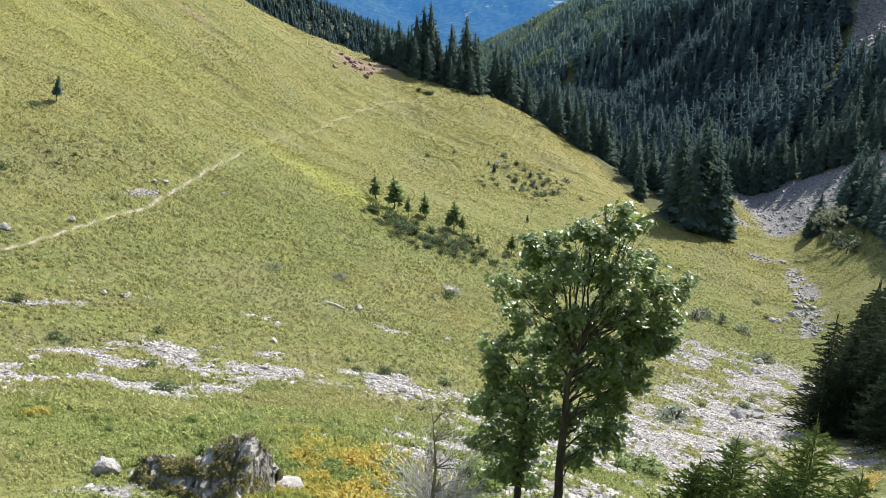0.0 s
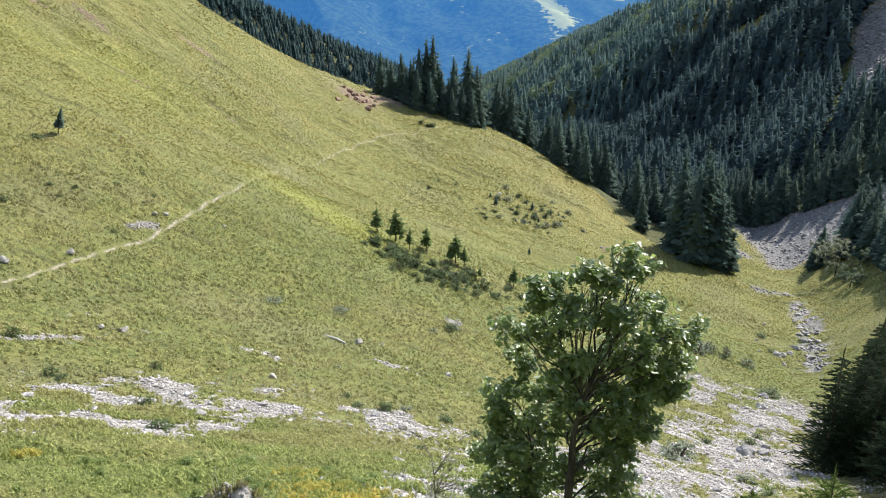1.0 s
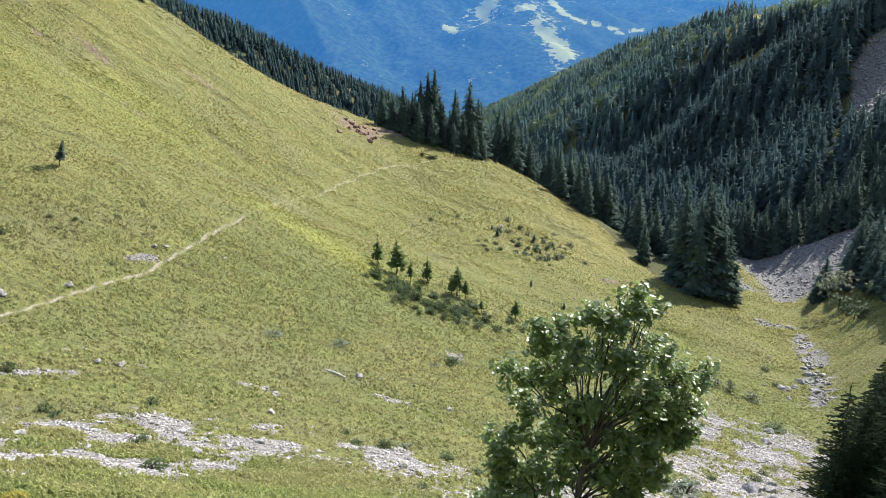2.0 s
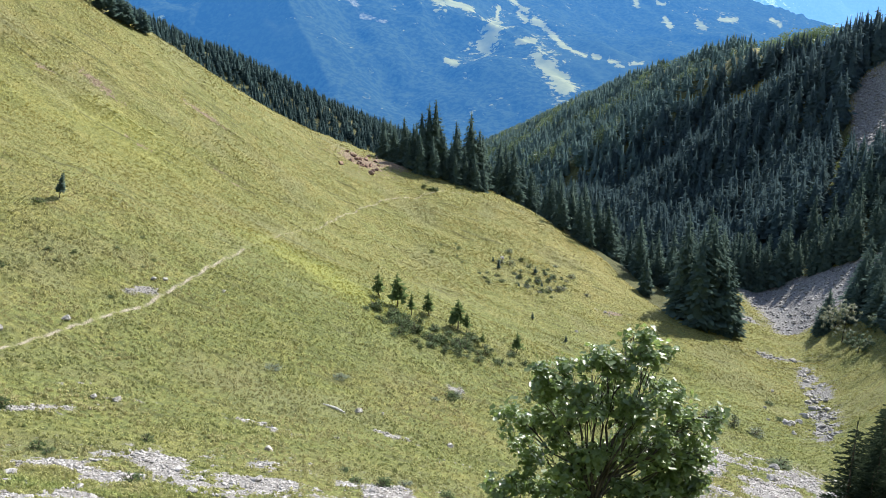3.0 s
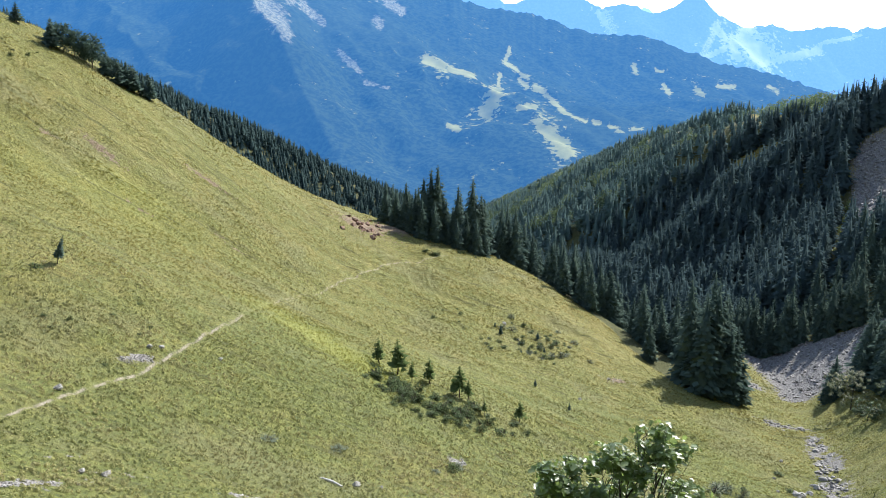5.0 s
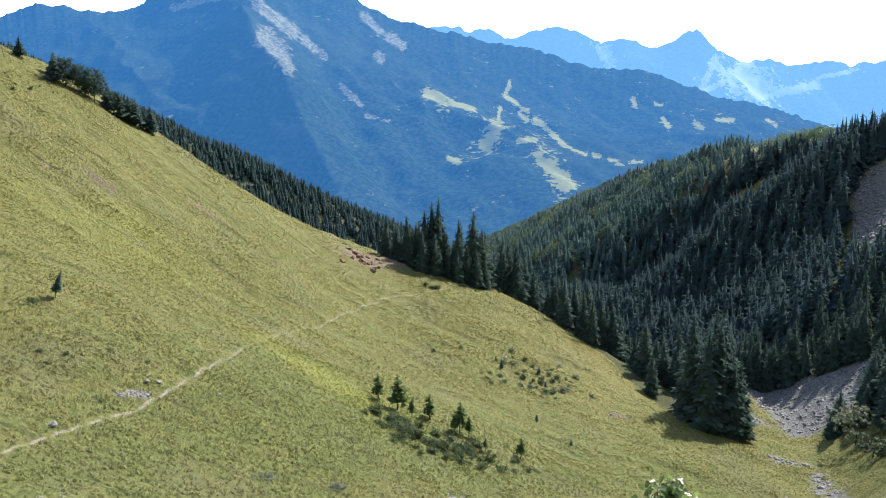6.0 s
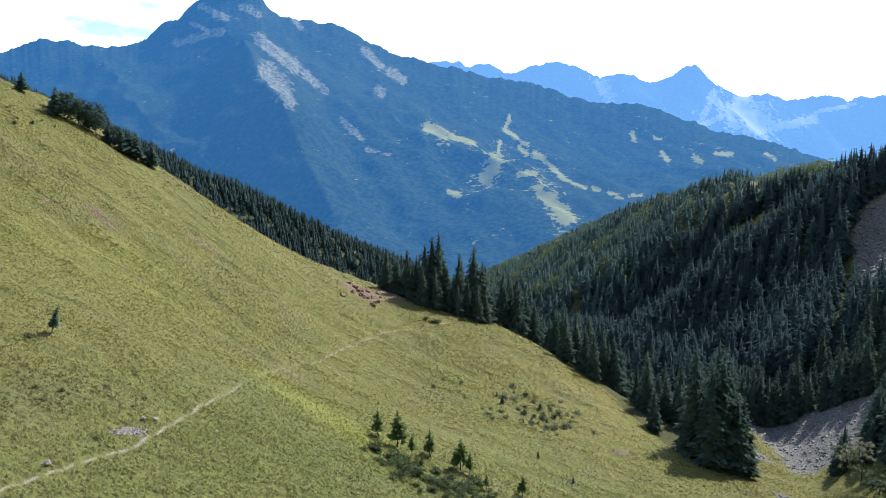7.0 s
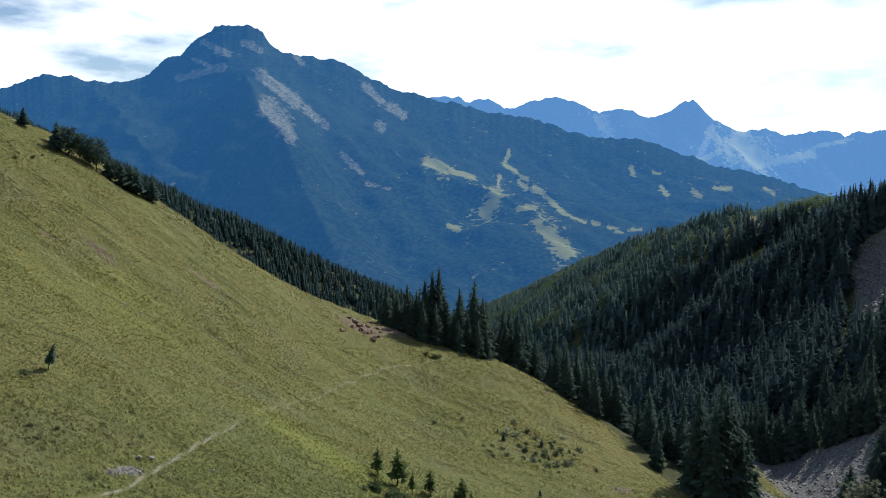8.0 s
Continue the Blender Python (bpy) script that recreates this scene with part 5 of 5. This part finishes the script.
# dead shrub and thin sapling beside the outcrop
def twiggy(name, label, x, y, count, reach, height, seed, material, forks=3, thick=0.02):
    r = np.random.default_rng(seed)
    V, Q = [], []

    def add(a, b, w, depth):
        line = limb_path(a, b, r, 4, 0.10)
        v, q = tube(line, list(np.linspace(w, w * 0.45, 5)), 5)
        Q.extend(tuple(i + len(V) for i in f) for f in q)
        V.extend(v)
        if depth:
            for k in range(forks):
                s = np.array(line[r.integers(1, 5)])
                d = np.array(b, float) - np.array(a, float)
                e = s + d * r.uniform(0.35, 0.6) + r.normal(0, 0.22 * np.linalg.norm(d), 3)
                add(tuple(s), tuple(e), w * 0.5, depth - 1)

    for k in range(count):
        a = r.uniform(0, 6.283)
        add((0, 0, -0.1), (math.cos(a) * reach * r.uniform(0.4, 1), math.sin(a) * reach * r.uniform(0.4, 1), height * r.uniform(0.6, 1)), thick, 2)
    root = new(name, raw_mesh(name, V, Q, material, True))
    root.location = (x, y, float(surface_z([x], [y])[0]))
    return tagged(root, label, "shrub")


twiggy("dead_shrub", "leafless grey dead shrub with many twigs", -0.15, 18.9, 60, 1.0, 1.15, 61, GREY_BARK, 3, 0.032)
sapling = new("thin_sapling")
sapling.location = (-0.22, 16.9, float(surface_z([-0.22], [16.9])[0]))
stem = [(0, 0, -0.2), (0.03, 0.0, 0.7), (-0.02, 0.05, 1.5), (0.05, 0.05, 2.2), (0.02, 0.1, 2.9), (0.0, 0.1, 3.4)]
mesh_part("trunk", raw_mesh("trunk", *tube(stem, [0.07, 0.055, 0.045, 0.03, 0.018, 0.006], 8), DEAD_BARK, True), DEAD_BARK, sapling)
r6 = np.random.default_rng(6)
spots = []
for k in range(26):
    s = np.array(stem[r6.integers(2, 6)])
    e = s + np.array([r6.normal(0.35, 0.45), r6.normal(0, 0.4), r6.uniform(0.1, 0.7)])
    mesh_part("limb", raw_mesh("limb", *tube(limb_path(s, e, r6, 4), [0.016, 0.013, 0.010, 0.007, 0.003], 5), DEAD_BARK, True), DEAD_BARK, sapling)
    spots += [s + (e - s) * f + r6.normal(0, 0.07, 3) for f in r6.uniform(0.4, 1.1, 30)]
mesh_part("leaves", raw_mesh("leaves", *scatter_leaves(oval_leaf(), np.array(spots), r6.uniform(0.04, 0.09, len(spots)), r6), WILTED), WILTED, sapling)
tagged(sapling, "thin sapling with few wilted leaves on grey stem", "tree")
twiggy("dry_weed", "dry pale stalks standing on the outcrop", -5.4, 18.7, 5, 0.22, 1.7, 63, GREY_BARK, 2, 0.010)


# ---- ground cover ----

def stone_kinds(n):
    """Angular stones of unit radius, six-sided and split askew."""
    out = []
    faces = np.array([(0, 2, 3), (0, 3, 1), (4, 5, 7), (4, 7, 6), (0, 1, 5), (0, 5, 4), (2, 6, 7), (2, 7, 3), (0, 4, 6), (0, 6, 2), (1, 3, 7), (1, 7, 5)])
    for i in range(n):
        r = np.random.default_rng(600 + i)
        V = np.array([(x, y, z) for z in (-0.4, 0.4) for y in (-0.6, 0.6) for x in (-0.9, 0.9)]) * r.uniform(0.45, 1.1, (8, 3))
        t, u = r.uniform(-0.6, 0.6, 2)
        V = V @ np.array([[1, 0, t], [0, 1, u], [-t, -u, 1]])
        out.append((V, faces))
    return out


def scatter(name, label, category, kinds, x, y, sizes, heights, sink, material, seed):
    """Small things past counting, in one mesh."""
    r = np.random.default_rng(seed)
    z = surface_z(x, y) - sink * sizes
    VV, FF, TT, LL, base = [], [], [], [], 0
    tone, fresh = dryness(x, y), lime(x, y)
    which = r.integers(0, len(kinds), len(x))
    for i, (v0, f0) in enumerate(kinds):
        s = which == i
        v, f = many(v0, f0, np.stack([x[s], y[s], z[s], r.uniform(0, 6.283, int(s.sum())), sizes[s], heights[s]], 1))
        VV.append(v), FF.append(f + base), TT.append(np.repeat(tone[s], len(v0))), LL.append(np.repeat(fresh[s], len(v0)))
        base += len(v)
    return tagged(new(name, raw_mesh(name, np.concatenate(VV), np.concatenate(FF), material, False, np.concatenate(TT), np.concatenate(LL))), label, category, kind="stuff")


def spread(seed, count, y0, y1, keep, lean=0.0, power=1.0):
    """Random places in the wedge of slope that opens ahead."""
    r = np.random.default_rng(seed)
    y = y0 + (y1 - y0) * r.uniform(0, 1, count) ** power
    x = r.uniform(-0.62, 0.62, count) * y
    ok = keep(x, y, r)
    return x[ok], y[ok], r


KINDS = stone_kinds(9)
sx, sy, r7 = spread(71, 150000, 16, 125, lambda x, y, r: scree_cover(x, y) > r.uniform(0.24, 0.95, len(x)), power=0.7)
sz = 0.04 + 0.15 * r7.uniform(0, 1, len(sx)) ** 4 + 0.0010 * sy
scatter("scree_stones", "pale broken limestone scattered over scree", "stones", KINDS, sx, sy, sz, sz * 0.6, -0.05, LIMESTONE, 72)
sx, sy, r7 = spread(73, 70000, 125, 300, lambda x, y, r: (scree_mask(x, y) > r.uniform(0.4, 0.6, len(x))) & (y < 300))
sz = 0.12 + 0.6 * r7.uniform(0, 1, len(sx)) ** 4
scatter("talus_stones", "grey rubble on talus and stream bed", "stones", KINDS, sx, sy, sz, sz, -0.1, GREY_STONE, 74)

sx, sy, r7 = spread(76, 60000, 340, 460, lambda x, y, r: talus_mask(x, y) > r.uniform(0.4, 0.6, len(x)))
sz = 0.3 + 1.0 * r7.uniform(0, 1, len(sx)) ** 4
scatter("upper_talus", "grey rubble of the upper talus", "stones", KINDS, sx, sy, sz, sz, -0.1, GREY_STONE, 77)


STONES = [raw_mesh("stone", v, f, LIMESTONE) for v, f in KINDS]
sx, sy, r7 = spread(75, 9000, 20, 112, lambda x, y, r: scree_cover(x, y) > r.uniform(0.5, 0.95, len(x)), power=0.8)
for i in range(290):
    s = 0.09 + 0.34 * r7.uniform(0, 1) ** 2.5
    ob = new("stone", STONES[i % len(STONES)])
    ob.matrix_world = pose(sx[i], sy[i], float(surface_z(sx[i:i + 1], sy[i:i + 1])[0]) + 0.12 * s, r7.uniform(-20, 20), r7.uniform(-20, 20), r7.uniform(0, 360)) @ Matrix.Diagonal((s, s, s * 0.65, 1))
    tagged(ob, "angular pale limestone block lying on scree", "stone", "stones of the scree")


def tuft(seed, leaves, wide, droop):
    """A unit tuft of weeds or grass: pointed leaves that spread from the middle, faces to the sky."""
    r = np.random.default_rng(seed)
    V, T = [], []
    for k in range(leaves):
        a, l = 6.283 * (k + r.uniform(-0.4, 0.4)) / leaves, r.uniform(0.22, 0.5)
        o, h = r.normal(0, 0.22, 2), r.uniform(0.1, 0.85)
        c, s, w = math.cos(a), math.sin(a), wide * r.uniform(0.7, 1.3)
        b = len(V)
        V += [(o[0] + s * w, o[1] - c * w, h - 0.05), (o[0] + c * l, o[1] + s * l, h + r.uniform(-0.35, 0.3) * droop), (o[0] - s * w, o[1] + c * w, h - 0.05)]
        T += [(b, b + 1, b + 2)]
    return np.array(V), np.array(T)


def dome_tuft(seed, leaves, wide, spread_out=0.42):
    """A unit clump: leaves that cover a low dome, so that it has a lit and a shaded side."""
    r = np.random.default_rng(seed)
    V, T = [], []
    for k in range(leaves):
        a, e = 2.4 * k + r.uniform(-0.5, 0.5), math.asin(min(1, (k + 0.5) / leaves)) * r.uniform(0.85, 1.1)
        n = np.array([math.cos(a) * math.cos(e), math.sin(a) * math.cos(e), math.sin(e)])
        side = np.array([-math.sin(a), math.cos(a), r.normal(0, 0.25)])
        up = np.cross(n, side) + r.normal(0, 0.25, 3)
        p = n * np.array([spread_out, spread_out, 0.8]) * r.uniform(0.75, 1.15)
        w, l = wide * r.uniform(0.7, 1.3), r.uniform(0.25, 0.5)
        b = len(V)
        V += [p - side * w - up * 0.12, p + side * w - up * 0.12, p + up * l + n * 0.10]
        T += [(b, b + 1, b + 2)]
    return np.array(V), np.array(T)


def herb_material(name, a, b, dry, yellow=0.0, furrows=0.0):
    k = Mat(name, 0.75)
    k.s.inputs["Specular IOR Level"].default_value = 0.12
    c = k.mix(k.island(), a, b)
    c = k.mix(k.math("ADD", k.attr("tone"), k.ramp(k.noise(0.10, 4, 0.55), 0.35, 0.7, -0.25, 0.3)), c, dry)
    c = k.mix(k.ramp(k.noise(0.45, 3), 0.58, 0.70, 0, 0.25), c, a)
    c = k.mix(k.ramp(k.noise(0.045, 3), 0.52, 0.68, 0, 0.4), c, (0.25, 0.24, 0.12))
    c = k.mix(k.math("MULTIPLY", k.attr("lime"), 0.75), c, (0.36, 0.36, 0.06))
    furrow = k.noise(0.55, 4, 0.6, k.stretch(0.10, 1.0, 0.10, 0.08))
    c = k.mix(k.ramp(furrow, 0.57, 0.66, 0, furrows), c, (0.085, 0.09, 0.03))
    if yellow:
        c = k.mix(k.ramp(k.noise(0.8, 3), 0.47, 0.58, 0, yellow), c, (0.56, 0.46, 0.11))
    k.color(c)
    k.thin(c, 0.42)
    return k.m


HERB = herb_material("meadow_herbs", (0.155, 0.19, 0.066), (0.48, 0.48, 0.195), (0.47, 0.395, 0.215))
NEAR_HERB = herb_material("near_slope_herbs", (0.14, 0.185, 0.058), (0.48, 0.52, 0.19), (0.50, 0.43, 0.215))
GRASS = herb_material("meadow_grass", (0.16, 0.178, 0.05), (0.315, 0.312, 0.102), (0.40, 0.345, 0.118), 0.0, 0.6)
YELLOW = herb_material("yellowing_herbs", (0.15, 0.20, 0.05), (0.42, 0.44, 0.14), (0.48, 0.41, 0.13), 0.6)
OLIVE = herb_material("dull_weeds", (0.15, 0.15, 0.06), (0.34, 0.31, 0.14), (0.36, 0.31, 0.17))
HERB_KINDS = [tuft(500 + i, 13, 0.14, 1.0) for i in range(2)] + [dome_tuft(505 + i, 14, 0.17) for i in range(4)]
GRASS_KINDS = [tuft(510 + i, 7, 0.13, 0.7) for i in range(1)] + [dome_tuft(515 + i, 9, 0.20) for i in range(4)]


def open_ground(x, y, r, limit=0.54):
    return (scree_cover(x, y) < limit + r.uniform(-0.22, 0.26, len(x))) & (inside(x, y, EARTHS) < 0.5) & (trail_distance(x, y) > 0.5) & (wood_mask(x, y) < 0.4)


hx, hy, r8 = spread(81, 44000, 13, 48, open_ground, power=0.75)
hs = r8.uniform(0.12, 0.28, len(hx)) * np.clip(hy / 32, 0.5, 1) * (1 + 0.6 * fbm(hx, hy, 1.8, 2, 88))
scatter("meadow_herbs", "leafy green herbs and grass of the near slope", "grass", HERB_KINDS, hx, hy, hs, hs * 1.0, 0.05, NEAR_HERB, 82)
hx, hy, r8 = spread(83, 50000, 40, 155, lambda x, y, r: open_ground(x, y, r) & (y < 155 - 65 * r.uniform(0, 1, len(x)) + 14 * fbm(x, y, 20, 2, 87)), power=0.75)
hs = r8.uniform(0.2, 0.46, len(hx)) * (1 + 0.3 * fbm(hx, hy, 4, 2, 89))
scatter("slope_herbs", "green herbs and tussocks of the lower meadow", "grass", HERB_KINDS, hx, hy, hs, hs * 0.75, 0.05, HERB, 84)
hx, hy, r8 = spread(85, 125000, 80, 290, lambda x, y, r: open_ground(x, y, r) & (tread(x, y) > r.uniform(-0.55, 0.25, len(x))) & (y > 88 + 55 * r.uniform(0, 1, len(x)) + 14 * fbm(x, y, 20, 2, 87)), power=0.85)
hs = r8.uniform(0.26, 0.55, len(hx)) * np.interp(hy, [80, 290], [0.85, 1.15]) * (1 + 0.5 * tread(hx, hy))
scatter("meadow_tussocks", "dry yellow-green tussocks of the upper meadow", "grass", GRASS_KINDS, hx, hy, hs, hs * 0.5, 0.05, GRASS, 86)
# Dark herb clumps; their dark colour also gives the shade of small hummocks.
CLUMP = herb_material("dark_turf_plants", (0.05, 0.068, 0.018), (0.15, 0.165, 0.05), (0.16, 0.14, 0.05))
clumped = lambda x, y, r: open_ground(x, y, r) & (fbm(x, y, 7, 3, 93) + 0.5 * fbm(x, y, 40, 2, 94) > r.uniform(-0.3, 0.9, len(x))) & (lime(x, y) < 0.5)
hx, hy, r8 = spread(95, 12000, 48, 285, clumped, power=0.6)
hs = r8.uniform(0.2, 0.5, len(hx)) * np.interp(hy, [48, 120, 285], [0.7, 1.0, 1.2])
scatter("turf_clumps", "dark green clumps of plants in the turf", "plants", HERB_KINDS, hx, hy, hs, hs * 0.55, 0.02, CLUMP, 96)
r9 = np.random.default_rng(91)
patches = [(-3.0, 20.3, 1.0, 1.3, 900), (-1.9, 22.5, 0.9, 1.2, 600), (-4.6, 18.6, 0.4, 0.8, 1200), (-16.1, 29.0, 0.22, 0.3, 120), (-3.6, 25.5, 1.0, 1.5, 900), (-6.0, 31, 0.5, 0.5, 200), (12.0, 20.6, 0.5, 0.8, 700)]
hx = np.concatenate([r9.normal(a, c, n) for a, b, c, d, n in patches])
hy = np.concatenate([r9.normal(b, d, n) for a, b, c, d, n in patches])
hs = r9.uniform(0.12, 0.30, len(hx))
scatter("yellow_herbs", "yellowing autumn herbs round the outcrop", "plants", HERB_KINDS, hx, hy, hs, hs * 1.3, 0.05, YELLOW, 92)

# weeds that root in the cracks of the outcrop
co = np.array([v.co[:] for v in crag.data.vertices]) + np.array(crag.location)
pick = r9.integers(0, len(co), 8000)
pick = pick[(co[pick, 2] > crag.location.z - 0.2) & (fbm(co[pick, 0], co[pick, 1] + co[pick, 2], 0.5, 3, 44) > -0.05)]
places = np.stack([co[pick, 0], co[pick, 1], co[pick, 2] - 0.03, r9.uniform(0, 6.28, len(pick)), r9.uniform(0.06, 0.17, len(pick)), r9.uniform(0.07, 0.24, len(pick))], 1)
tagged(new("outcrop_weeds", raw_mesh("outcrop_weeds", *many(*HERB_KINDS[1], places), OLIVE)), "dull olive weeds growing in rock cracks", "plants", kind="stuff")
